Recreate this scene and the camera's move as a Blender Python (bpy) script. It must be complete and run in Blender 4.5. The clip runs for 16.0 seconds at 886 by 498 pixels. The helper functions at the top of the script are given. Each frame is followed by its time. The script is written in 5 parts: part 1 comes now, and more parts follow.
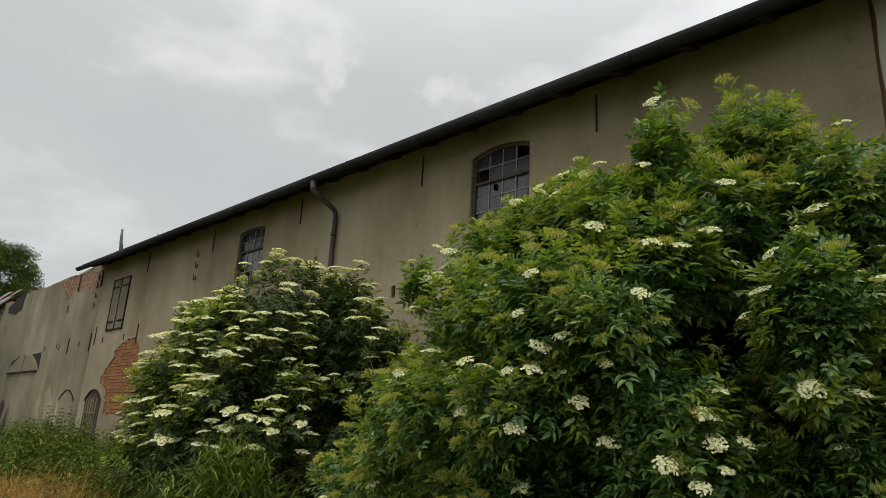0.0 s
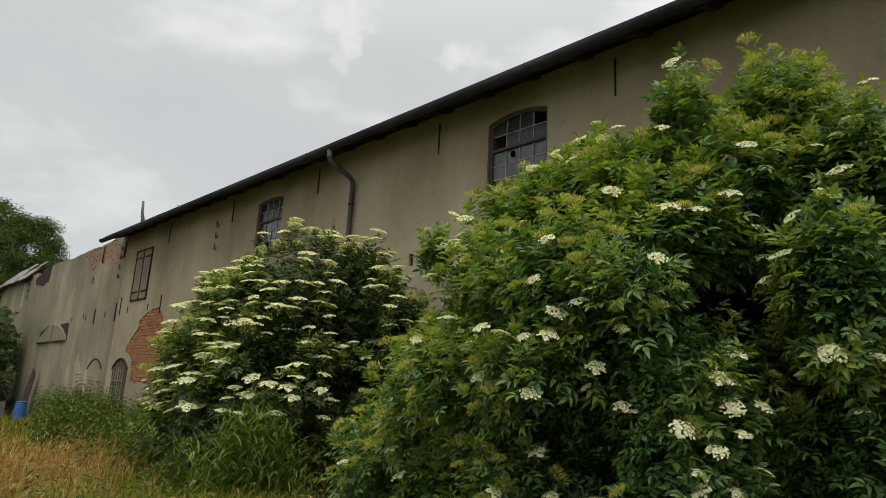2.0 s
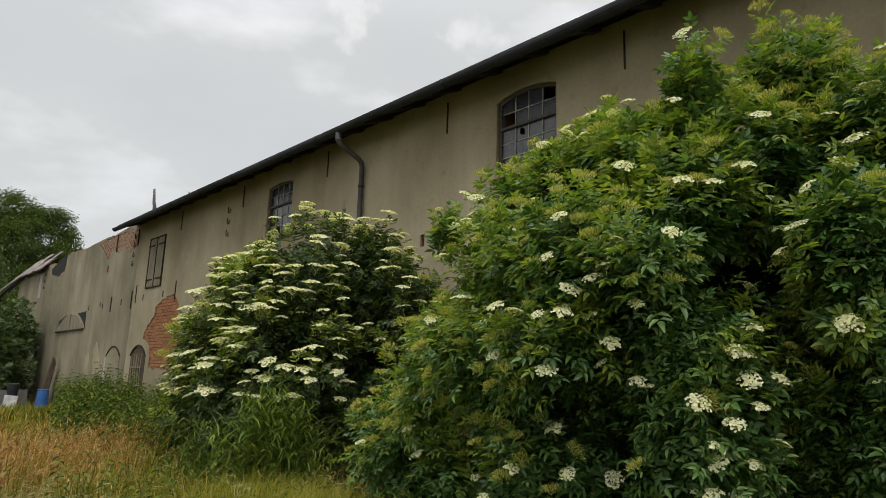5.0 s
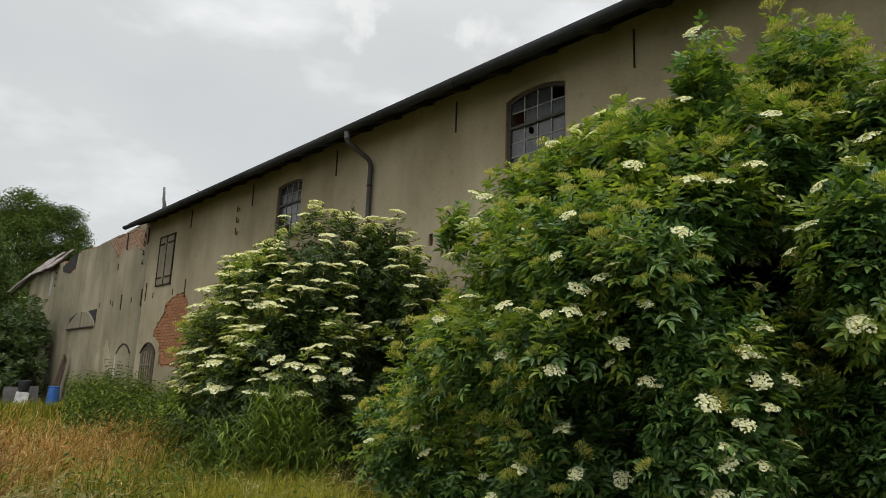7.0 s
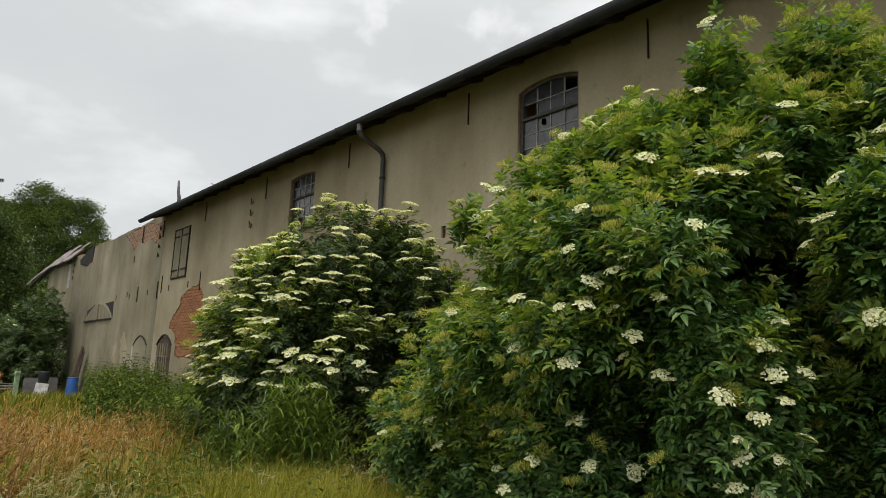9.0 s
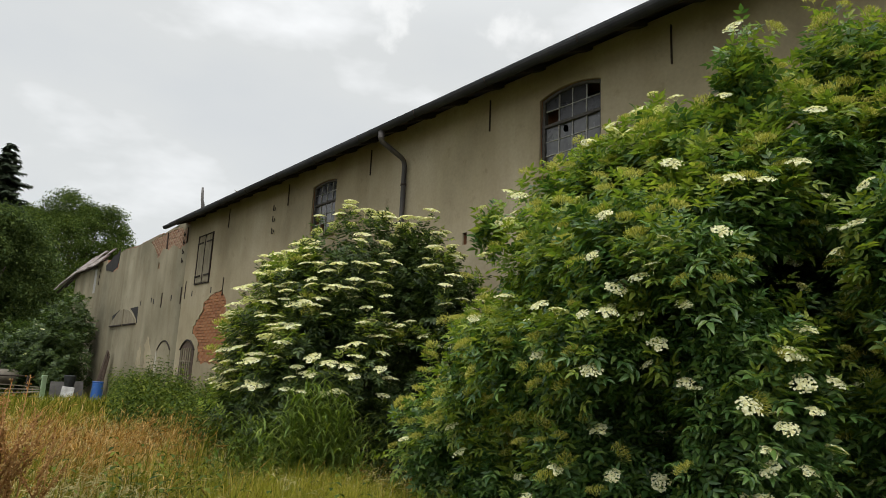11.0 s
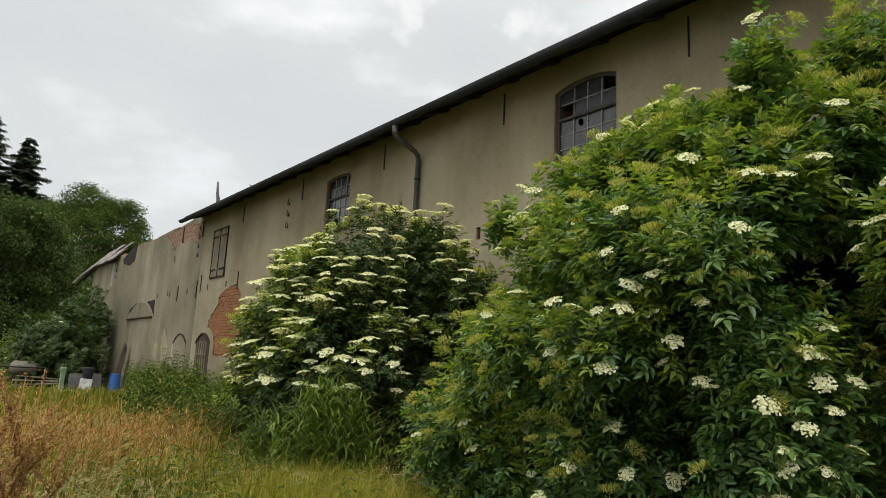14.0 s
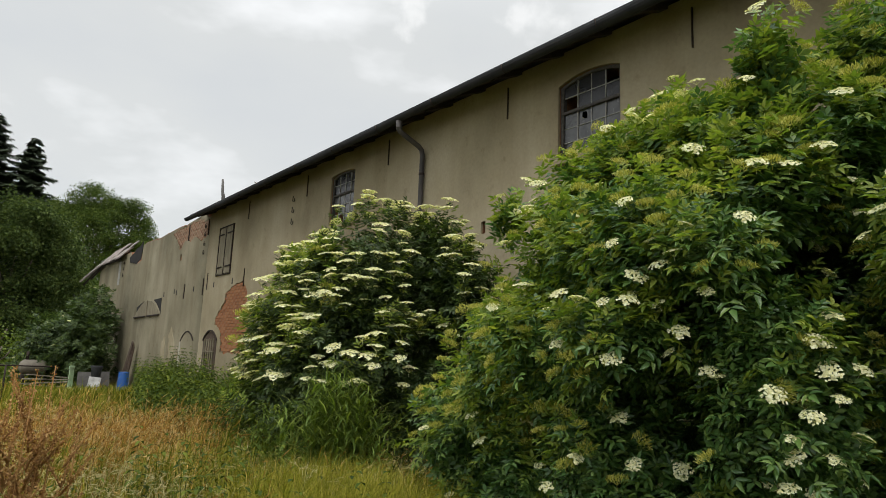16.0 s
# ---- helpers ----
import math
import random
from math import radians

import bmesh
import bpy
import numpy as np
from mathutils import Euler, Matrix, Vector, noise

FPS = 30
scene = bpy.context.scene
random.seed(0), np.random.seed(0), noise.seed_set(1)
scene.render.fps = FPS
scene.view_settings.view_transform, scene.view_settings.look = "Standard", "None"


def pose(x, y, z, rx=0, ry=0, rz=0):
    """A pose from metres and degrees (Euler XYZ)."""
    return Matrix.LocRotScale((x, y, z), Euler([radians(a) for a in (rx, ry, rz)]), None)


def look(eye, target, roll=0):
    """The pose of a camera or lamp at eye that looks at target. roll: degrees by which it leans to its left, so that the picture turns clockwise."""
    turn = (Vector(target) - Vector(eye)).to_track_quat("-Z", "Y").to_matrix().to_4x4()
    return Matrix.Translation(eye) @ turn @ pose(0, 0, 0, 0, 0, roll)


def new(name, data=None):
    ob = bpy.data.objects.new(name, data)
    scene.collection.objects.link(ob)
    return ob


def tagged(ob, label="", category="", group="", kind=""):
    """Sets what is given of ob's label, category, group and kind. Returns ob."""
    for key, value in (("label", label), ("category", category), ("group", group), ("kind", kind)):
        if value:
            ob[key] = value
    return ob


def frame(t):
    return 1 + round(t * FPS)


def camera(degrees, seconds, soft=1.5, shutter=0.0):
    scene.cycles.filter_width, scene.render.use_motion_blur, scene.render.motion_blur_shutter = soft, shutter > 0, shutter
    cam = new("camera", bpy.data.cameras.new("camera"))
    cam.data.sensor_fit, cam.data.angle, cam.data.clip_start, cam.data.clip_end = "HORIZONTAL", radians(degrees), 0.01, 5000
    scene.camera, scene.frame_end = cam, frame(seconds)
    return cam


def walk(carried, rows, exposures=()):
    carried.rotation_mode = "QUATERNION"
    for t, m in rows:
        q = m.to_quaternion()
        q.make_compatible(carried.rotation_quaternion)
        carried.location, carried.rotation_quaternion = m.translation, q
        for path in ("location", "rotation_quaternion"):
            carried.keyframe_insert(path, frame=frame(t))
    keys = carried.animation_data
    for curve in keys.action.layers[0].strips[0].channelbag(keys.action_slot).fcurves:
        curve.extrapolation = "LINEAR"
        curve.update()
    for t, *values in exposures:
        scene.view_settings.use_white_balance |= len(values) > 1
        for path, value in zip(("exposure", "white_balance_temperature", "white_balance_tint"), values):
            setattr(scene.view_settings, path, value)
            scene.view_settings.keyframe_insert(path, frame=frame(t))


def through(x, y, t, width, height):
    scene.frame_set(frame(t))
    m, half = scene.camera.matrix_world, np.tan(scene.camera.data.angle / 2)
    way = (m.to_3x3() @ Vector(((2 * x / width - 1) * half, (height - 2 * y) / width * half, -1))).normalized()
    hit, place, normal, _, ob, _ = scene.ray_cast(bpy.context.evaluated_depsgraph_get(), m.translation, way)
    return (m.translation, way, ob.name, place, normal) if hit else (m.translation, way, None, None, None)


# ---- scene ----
cam = camera(67.54, 16.0, soft=0.45)


def aim(x, y, z, yaw, pitch, roll):
    a, b = radians(yaw), radians(pitch)
    way = Vector((-math.sin(a) * math.cos(b), math.cos(a) * math.cos(b), math.sin(b)))
    eye = Vector((x, y, z))
    return look(eye, eye + way, roll)


walk(cam, [
    (0, aim(-0.021, -0.019, 1.602, -45.13, 15.89, 3.24)),
    (0.5, aim(-0.005, -0.031, 1.607, -45.45, 15.36, 3.24)),
    (1, aim(0.006, -0.029, 1.608, -44.66, 14.25, 2.70)),
    (1.5, aim(0.000, -0.017, 1.600, -44.01, 13.56, 2.99)),
    (2, aim(0.001, -0.023, 1.594, -43.61, 13.12, 3.08)),
    (2.5, aim(0.006, -0.025, 1.591, -43.20, 12.76, 2.50)),
    (3, aim(0.001, -0.024, 1.583, -42.90, 12.32, 2.43)),
    (3.5, aim(0.002, -0.026, 1.585, -42.70, 12.00, 1.77)),
    (4, aim(-0.001, -0.015, 1.588, -42.92, 11.95, 1.72)),
    (4.5, aim(-0.001, -0.015, 1.591, -42.86, 11.50, 1.78)),
    (7, aim(-0.005, -0.014, 1.594, -42.01, 11.24, 2.08)),
    (7.5, aim(-0.001, -0.013, 1.600, -41.69, 10.90, 2.22)),
    (8, aim(-0.003, -0.004, 1.602, -41.44, 10.63, 2.39)),
    (8.5, aim(-0.004, -0.003, 1.604, -41.19, 10.41, 2.46)),
    (9, aim(-0.006, -0.020, 1.604, -40.89, 10.46, 2.09)),
    (11.5, aim(-0.018, -0.004, 1.600, -38.92, 11.06, 2.75)),
    (12, aim(-0.014, 0.004, 1.604, -38.98, 11.20, 2.87)),
    (12.5, aim(-0.008, 0.018, 1.607, -38.27, 11.19, 3.30)),
    (13, aim(0.000, 0.021, 1.607, -37.92, 10.53, 3.22)),
    (13.5, aim(0.007, 0.018, 1.613, -37.75, 10.23, 3.43)),
    (14, aim(0.011, 0.008, 1.615, -37.87, 10.42, 2.92)),
    (14.5, aim(0.011, 0.001, 1.612, -37.42, 10.48, 2.86)),
    (15, aim(0.014, 0.009, 1.608, -37.33, 10.26, 2.69)),
    (15.5, aim(0.010, 0.008, 1.607, -37.38, 10.12, 2.60)),
    (16, aim(0.000, 0.000, 1.600, -37.46, 10.01, 2.36)),
], [(0.0, -0.36), (1.0, -0.36), (2.0, -0.27), (3.0, -0.18), (4.5, -0.18), (7.5, -0.16), (9.0, -0.10), (11.5, -0.03), (16.0, -0.03)])

# ---- sky and light ----
world = bpy.data.worlds.new("overcast_sky")
scene.world = world
world.use_nodes = True
wt = world.node_tree
wt.nodes.clear()


def wn(kind, **values):
    n = wt.nodes.new(kind)
    for k, v in values.items():
        n.inputs[k.replace("_", " ")].default_value = v
    return n


w_out = wt.nodes.new("ShaderNodeOutputWorld")
w_bg = wt.nodes.new("ShaderNodeBackground")
w_tc = wt.nodes.new("ShaderNodeTexCoord")
w_map = wt.nodes.new("ShaderNodeMapping")
w_map.inputs["Scale"].default_value = (1.0, 1.0, 2.2)
w_map.inputs["Location"].default_value = (0.3, 0.1, 0.0)
w_noise = wn("ShaderNodeTexNoise", Scale=3.2, Detail=5.0, Roughness=0.5)
w_ramp = wt.nodes.new("ShaderNodeValToRGB")
w_ramp.color_ramp.elements[0].position, w_ramp.color_ramp.elements[0].color = 0.33, (0.68, 0.70, 0.705, 1)
w_ramp.color_ramp.elements[1].position, w_ramp.color_ramp.elements[1].color = 0.73, (1.0, 1.01, 1.01, 1)
e = w_ramp.color_ramp.elements.new(0.56)
e.color = (0.72, 0.735, 0.725, 1)
w_sky = wt.nodes.new("ShaderNodeTexSky")
w_sky.sky_type, w_sky.sun_disc = "NISHITA", False
w_sky.sun_elevation, w_sky.sun_rotation = radians(64), radians(227)
w_mix = wt.nodes.new("ShaderNodeMix")
w_mix.data_type, w_mix.blend_type = "RGBA", "ADD"
w_mix.inputs["Factor"].default_value = 0.012
wt.links.new(w_tc.outputs["Generated"], w_map.inputs["Vector"])
wt.links.new(w_map.outputs["Vector"], w_noise.inputs["Vector"])
wt.links.new(w_noise.outputs["Fac"], w_ramp.inputs["Fac"])
wt.links.new(w_ramp.outputs["Color"], w_mix.inputs[6])
wt.links.new(w_sky.outputs["Color"], w_mix.inputs[7])
# an overcast sky is brightest overhead
w_sep = wt.nodes.new("ShaderNodeSeparateXYZ")
w_rise = wt.nodes.new("ShaderNodeMapRange")
w_rise.interpolation_type = "SMOOTHSTEP"
for k, v in zip(("From Min", "From Max", "To Min", "To Max"), (0.45, 1.0, 1.0, 2.7)):
    w_rise.inputs[k].default_value = v
w_mul = wt.nodes.new("ShaderNodeMix")
w_mul.data_type, w_mul.blend_type = "RGBA", "MULTIPLY"
w_mul.inputs["Factor"].default_value = 1.0
wt.links.new(w_tc.outputs["Generated"], w_sep.inputs["Vector"])
wt.links.new(w_sep.outputs["Z"], w_rise.inputs["Value"])
wt.links.new(w_mix.outputs[2], w_mul.inputs[6])
wt.links.new(w_rise.outputs["Result"], w_mul.inputs[7])
# thin places in the cloud, where the white light behind comes through
w_white = w_mul.outputs[2]
for way, wide in (((0.476, 0.723, 0.500), 0.9984), ((0.612, 0.622, 0.488), 0.9980)):
    w_dot, w_soft, w_patch, w_veil = wt.nodes.new("ShaderNodeVectorMath"), wt.nodes.new("ShaderNodeMapRange"), wt.nodes.new("ShaderNodeMath"), wt.nodes.new("ShaderNodeMix")
    w_dot.operation, w_dot.inputs[1].default_value = "DOT_PRODUCT", way
    w_ruffle = wn("ShaderNodeTexNoise", Scale=11.0, Detail=5.0, Roughness=0.55)
    w_patch.operation = "MULTIPLY_ADD"
    w_patch.inputs[1].default_value, w_patch.inputs[2].default_value = 0.0110, -0.0058
    w_sum = wt.nodes.new("ShaderNodeMath")
    w_soft.interpolation_type = "SMOOTHSTEP"
    for k, v in zip(("From Min", "From Max", "To Min", "To Max"), (wide, 1.0002, 0.0, 0.6)):
        w_soft.inputs[k].default_value = v
    w_veil.data_type, w_veil.inputs[7].default_value = "RGBA", (1.04, 1.05, 1.05, 1)
    wt.links.new(w_tc.outputs["Generated"], w_dot.inputs[0])
    wt.links.new(w_tc.outputs["Generated"], w_ruffle.inputs["Vector"])
    wt.links.new(w_ruffle.outputs["Fac"], w_patch.inputs[0])
    wt.links.new(w_dot.outputs["Value"], w_sum.inputs[0])
    wt.links.new(w_patch.outputs["Value"], w_sum.inputs[1])
    wt.links.new(w_sum.outputs["Value"], w_soft.inputs["Value"])
    wt.links.new(w_soft.outputs["Result"], w_veil.inputs["Factor"])
    wt.links.new(w_white, w_veil.inputs[6])
    w_white = w_veil.outputs[2]
wt.links.new(w_white, w_bg.inputs["Color"])
w_bg.inputs["Strength"].default_value = 1.0
wt.links.new(w_bg.outputs["Background"], w_out.inputs["Surface"])

sun = new("sun", bpy.data.lights.new("sun", "SUN"))
sun.data.energy, sun.data.angle, sun.data.color = 1.5, radians(30), (1.0, 0.97, 0.92)
sun.matrix_world = look((-3.2, -3.0, 9.0), (0, 0, 0))


# ---- materials ----
class Mat:
    """A node material with a Principled shader and short ways to wire it."""

    def __init__(self, name, rough=0.8, metal=0.0):
        self.m = bpy.data.materials.new(name)
        self.m.use_nodes = True
        self.t = self.m.node_tree
        self.b = self.t.nodes["Principled BSDF"]
        self.b.inputs["Roughness"].default_value = rough
        self.b.inputs["Metallic"].default_value = metal

    def node(self, kind, **values):
        n = self.t.nodes.new(kind)
        for k, v in values.items():
            n.inputs[k.replace("_", " ")].default_value = v
        return n

    def coords(self, scale=(1, 1, 1)):
        tc, mp = self.node("ShaderNodeTexCoord"), self.node("ShaderNodeMapping")
        mp.inputs["Scale"].default_value = scale
        self.t.links.new(tc.outputs["Object"], mp.inputs["Vector"])
        return mp.outputs["Vector"]

    def noise(self, scale, stretch=(1, 1, 1), detail=6.0, rough=0.55):
        n = self.node("ShaderNodeTexNoise", Scale=scale, Detail=detail, Roughness=rough)
        self.t.links.new(self.coords(stretch), n.inputs["Vector"])
        return n.outputs["Fac"]

    def ramp(self, fac, *stops):
        r = self.node("ShaderNodeValToRGB")
        els = r.color_ramp.elements
        while len(els) < len(stops):
            els.new(0.5)
        for el, (p, c) in zip(els, stops):
            el.position, el.color = p, (*c, 1)
        self.t.links.new(fac, r.inputs["Fac"])
        return r.outputs["Color"]

    def mix(self, fac, a, b, how="MIX"):
        n = self.node("ShaderNodeMix")
        n.data_type, n.blend_type = "RGBA", how
        for sock, v in ((n.inputs["Factor"], fac), (n.inputs[6], a), (n.inputs[7], b)):
            if isinstance(v, (int, float)):
                sock.default_value = v
            elif isinstance(v, tuple):
                sock.default_value = (*v, 1)
            else:
                self.t.links.new(v, sock)
        return n.outputs[2]

    def base(self, sock):
        self.t.links.new(sock, self.b.inputs["Base Color"])
        return self

    def bump(self, fac, strength=0.4, far=0.01):
        n = self.node("ShaderNodeBump", Strength=strength, Distance=far)
        self.t.links.new(fac, n.inputs["Height"])
        self.t.links.new(n.outputs["Normal"], self.b.inputs["Normal"])
        return self

    def island(self):
        return self.node("ShaderNodeNewGeometry").outputs["Random Per Island"]

    def each(self):
        return self.node("ShaderNodeObjectInfo").outputs["Random"]


G = (0.0, 0.0, 0.0)
W1 = (1.0, 1.0, 1.0)


def plaster(name, low, mid, high, streaks=0.5):
    p = Mat(name, 0.92)
    broad = p.ramp(p.noise(0.55, (1, 1, 0.8), 7.0), (0.3, low), (0.5, mid), (0.68, high))
    streak = p.ramp(p.noise(1.1, (1, 1.3, 0.13), 5.0), (0.36, (0.74, 0.71, 0.66)), (0.6, W1))
    fine = p.ramp(p.noise(22.0, (1, 1, 1), 8.0), (0.35, (0.92, 0.915, 0.90)), (0.65, (1.03, 1.03, 1.02)))
    spot = p.ramp(p.noise(3.4, (1, 1, 1), 9.0, 0.65), (0.28, (0.66, 0.62, 0.56)), (0.42, W1))
    c = p.mix(streaks, broad, streak, "MULTIPLY")
    c = p.mix(0.9, c, fine, "MULTIPLY")
    c = p.mix(0.7, c, spot, "MULTIPLY")
    p.base(c)
    p.bump(p.noise(9.0, (1, 1, 1), 8.0, 0.6), 0.28, 0.012)
    return p.m


def simple(name, a, b, scale=8.0, rough=0.8, metal=0.0, stretch=(1, 1, 1), bump=0.3, far=0.004):
    p = Mat(name, rough, metal)
    n = p.noise(scale, stretch, 7.0)
    p.base(p.ramp(n, (0.32, a), (0.68, b)))
    p.bump(n, bump, far)
    return p.m


def leafy(name, stops, rough=0.45, through=0.3, fine=30.0, shine=0.4):
    """Leaf: colour by the leaf, light passing through the blade."""
    p = Mat(name, rough)
    p.b.inputs["Specular IOR Level"].default_value = shine
    c = p.ramp(p.island(), *stops)
    c = p.mix(0.55, c, p.ramp(p.noise(fine * 0.05, (1, 1, 1), 4.0), (0.35, (0.72, 0.78, 0.7)), (0.65, (1.15, 1.12, 1.05))), "MULTIPLY")
    p.base(c)
    tr, mx = p.node("ShaderNodeBsdfTranslucent"), p.node("ShaderNodeMixShader", Fac=through)
    p.t.links.new(p.mix(1.0, c, (1.25, 1.3, 0.6), "MULTIPLY"), tr.inputs["Color"])
    out = p.t.nodes["Material Output"]
    p.t.links.new(p.b.outputs["BSDF"], mx.inputs[1])
    p.t.links.new(tr.outputs["BSDF"], mx.inputs[2])
    p.t.links.new(mx.outputs["Shader"], out.inputs["Surface"])
    return p.m


M_PLASTER = plaster("old_beige_plaster", (0.235, 0.195, 0.120), (0.375, 0.317, 0.205), (0.46, 0.395, 0.275), 0.65)
M_PLASTER_RUIN = plaster("streaked_grey_plaster", (0.17, 0.15, 0.095), (0.285, 0.25, 0.165), (0.39, 0.345, 0.245), 0.85)
M_PLASTER_PALE = plaster("pale_plaster", (0.42, 0.39, 0.32), (0.50, 0.47, 0.40), (0.57, 0.54, 0.47))
M_MORTAR = simple("mortar", (0.22, 0.095, 0.042), (0.30, 0.14, 0.07), 9)


def brick_material(name, low, mid, high, lime):
    """Brick by brick colour, with blotches of old lime."""
    p = Mat(name, 0.9)
    c = p.ramp(p.each(), (0.0, low), (0.5, mid), (1.0, high))
    c = p.mix(0.8, c, p.ramp(p.noise(40.0), (0.3, (0.7, 0.68, 0.66)), (0.7, (1.1, 1.1, 1.1))), "MULTIPLY")
    c = p.mix(p.ramp(p.noise(4.0, (1, 1, 1), 8.0), (0.40, G), (0.62, (lime, lime, lime))), c, (0.36, 0.26, 0.17))
    p.base(c).bump(p.noise(60.0), 0.5, 0.004)
    return p.m


M_BRICK = brick_material("red_brick", (0.27, 0.092, 0.030), (0.33, 0.122, 0.040), (0.38, 0.16, 0.060), 0.3)
M_BRICK_OLD = brick_material("weathered_brick", (0.17, 0.075, 0.045), (0.30, 0.135, 0.075), (0.36, 0.22, 0.14), 0.85)
M_IRON = simple("rusty_iron", (0.02, 0.016, 0.013), (0.06, 0.04, 0.03), 20, 0.75, 0.4)
M_GUTTER = simple("dark_zinc", (0.012, 0.013, 0.014), (0.028, 0.028, 0.029), 5, 0.85, 0.0)
M_PIPE = simple("weathered_zinc_pipe", (0.055, 0.05, 0.048), (0.13, 0.115, 0.105), 6, 0.6, 0.35, (1, 1, 0.3))
M_ROOFWOOD = simple("dark_old_timber", (0.022, 0.016, 0.013), (0.055, 0.040, 0.032), 4, 0.9, 0, (6, 0.5, 6))
M_FELT = simple("roofing_felt", (0.03, 0.032, 0.035), (0.06, 0.062, 0.065), 9, 0.95)
M_FRAME = simple("worn_white_paint", (0.26, 0.25, 0.22), (0.46, 0.45, 0.42), 25, 0.7)
M_TRANSOM = simple("dark_window_wood", (0.05, 0.045, 0.04), (0.10, 0.09, 0.08), 25, 0.8)
M_DARK = simple("dark_interior", (0.012, 0.011, 0.01), (0.025, 0.022, 0.02), 3, 0.95)
M_BOARD = simple("grey_weathered_boards", (0.15, 0.128, 0.082), (0.28, 0.24, 0.162), 5, 0.9, 0, (3, 3, 0.35))
M_TILE = simple("old_clay_roof_tile", (0.17, 0.14, 0.125), (0.36, 0.32, 0.29), 7, 0.9)
M_DARKWOOD = simple("rotten_dark_wood", (0.045, 0.03, 0.02), (0.12, 0.08, 0.055), 6, 0.9, 0, (4, 4, 0.4))
M_BARK = simple("grey_brown_bark", (0.07, 0.055, 0.04), (0.17, 0.14, 0.105), 14, 0.95, 0, (1, 1, 0.3), 0.8, 0.01)
M_BLUE = simple("blue_plastic", (0.02, 0.09, 0.33), (0.03, 0.13, 0.42), 4, 0.4)
M_MINT = simple("pale_green_plastic", (0.36, 0.50, 0.30), (0.45, 0.58, 0.38), 4, 0.5)
M_WHITE = simple("dirty_white_board", (0.30, 0.29, 0.27), (0.62, 0.62, 0.60), 5, 0.6)
M_GREYBOARD = simple("grey_fibre_board", (0.075, 0.07, 0.066), (0.15, 0.14, 0.13), 4, 0.85)
M_GREYPLANK = simple("grey_bleached_plank", (0.16, 0.14, 0.10), (0.33, 0.29, 0.22), 6, 0.9, 0, (0.4, 4, 4))
M_TANK = simple("rusty_cream_tank", (0.09, 0.075, 0.055), (0.20, 0.175, 0.135), 3, 0.7)
M_SOIL = simple("dark_soil_with_litter", (0.035, 0.032, 0.016), (0.10, 0.085, 0.04), 5, 0.97, 0, (1, 1, 1), 0.8, 0.03)


def glass_material():
    p = Mat("grey_reflecting_glass", 0.12)
    # the grey reflection in the lower panes is put into the base colour
    c = p.ramp(p.noise(5.0), (0.35, (0.03, 0.031, 0.030)), (0.7, (0.10, 0.10, 0.098)))
    p.base(c)
    p.b.inputs["Specular IOR Level"].default_value = 0.7
    p.t.links.new(p.ramp(p.noise(9.0), (0.3, (0.08, 0.08, 0.08)), (0.7, (0.35, 0.35, 0.35))), p.b.inputs["Roughness"])
    p.bump(p.noise(2.5), 0.25, 0.01)
    return p.m


M_GLASS = glass_material()
# darker copy for the upper panes, without the painted grey reflection
M_GLASS_DARK = simple("dark_upper_glass", (0.010, 0.010, 0.011), (0.03, 0.03, 0.032), 5, 0.25)
M_ELDER = leafy("elder_leaf", ((0.0, (0.040, 0.094, 0.026)), (0.45, (0.086, 0.176, 0.048)), (0.8, (0.150, 0.25, 0.064)), (1.0, (0.22, 0.31, 0.085))), 0.38, shine=0.5)
# colour of young leaves, also used to brighten the lit parts of a bush
M_ELDER_TIP = leafy("young_lit_elder_leaf", ((0.0, (0.13, 0.21, 0.030)), (0.6, (0.22, 0.295, 0.047)), (1.0, (0.33, 0.375, 0.070))), 0.5, 0.4)
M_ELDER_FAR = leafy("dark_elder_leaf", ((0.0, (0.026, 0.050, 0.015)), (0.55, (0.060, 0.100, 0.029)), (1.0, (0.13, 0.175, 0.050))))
M_TREE = leafy("broadleaf_foliage", ((0.0, (0.038, 0.066, 0.014)), (0.6, (0.085, 0.128, 0.026)), (1.0, (0.145, 0.185, 0.038))), 0.7, 0.25, 10, shine=0.15)
M_TREE_DARK = leafy("dark_broadleaf_foliage", ((0.0, (0.032, 0.056, 0.016)), (0.6, (0.075, 0.112, 0.030)), (1.0, (0.14, 0.18, 0.050))), 0.7, 0.2, 10, shine=0.15)
M_SPRUCE = leafy("spruce_needles", ((0.0, (0.018, 0.030, 0.014)), (1.0, (0.045, 0.064, 0.028))), 0.7, 0.1, 10)
M_HEDGE = leafy("bright_hedge_leaf", ((0.0, (0.10, 0.15, 0.02)), (1.0, (0.20, 0.27, 0.04))), 0.5, 0.35, 10)
M_NETTLE = leafy("nettle_leaf", ((0.0, (0.032, 0.058, 0.013)), (0.6, (0.085, 0.124, 0.021)), (1.0, (0.19, 0.22, 0.034))), 0.7, 0.3, shine=0.12)
M_DRY = leafy("dry_grass", ((0.0, (0.13, 0.075, 0.018)), (0.45, (0.46, 0.235, 0.055)), (0.75, (0.62, 0.385, 0.13)), (0.9, (0.72, 0.50, 0.25)), (1.0, (0.24, 0.22, 0.04))), 0.85, 0.2, 110.0, shine=0.1)
M_GRASS = leafy("meadow_grass", ((0.0, (0.07, 0.095, 0.012)), (0.45, (0.18, 0.195, 0.022)), (0.82, (0.29, 0.27, 0.038)), (0.95, (0.44, 0.31, 0.075)), (1.0, (0.52, 0.40, 0.14))), 0.8, 0.25, 110.0, shine=0.1)
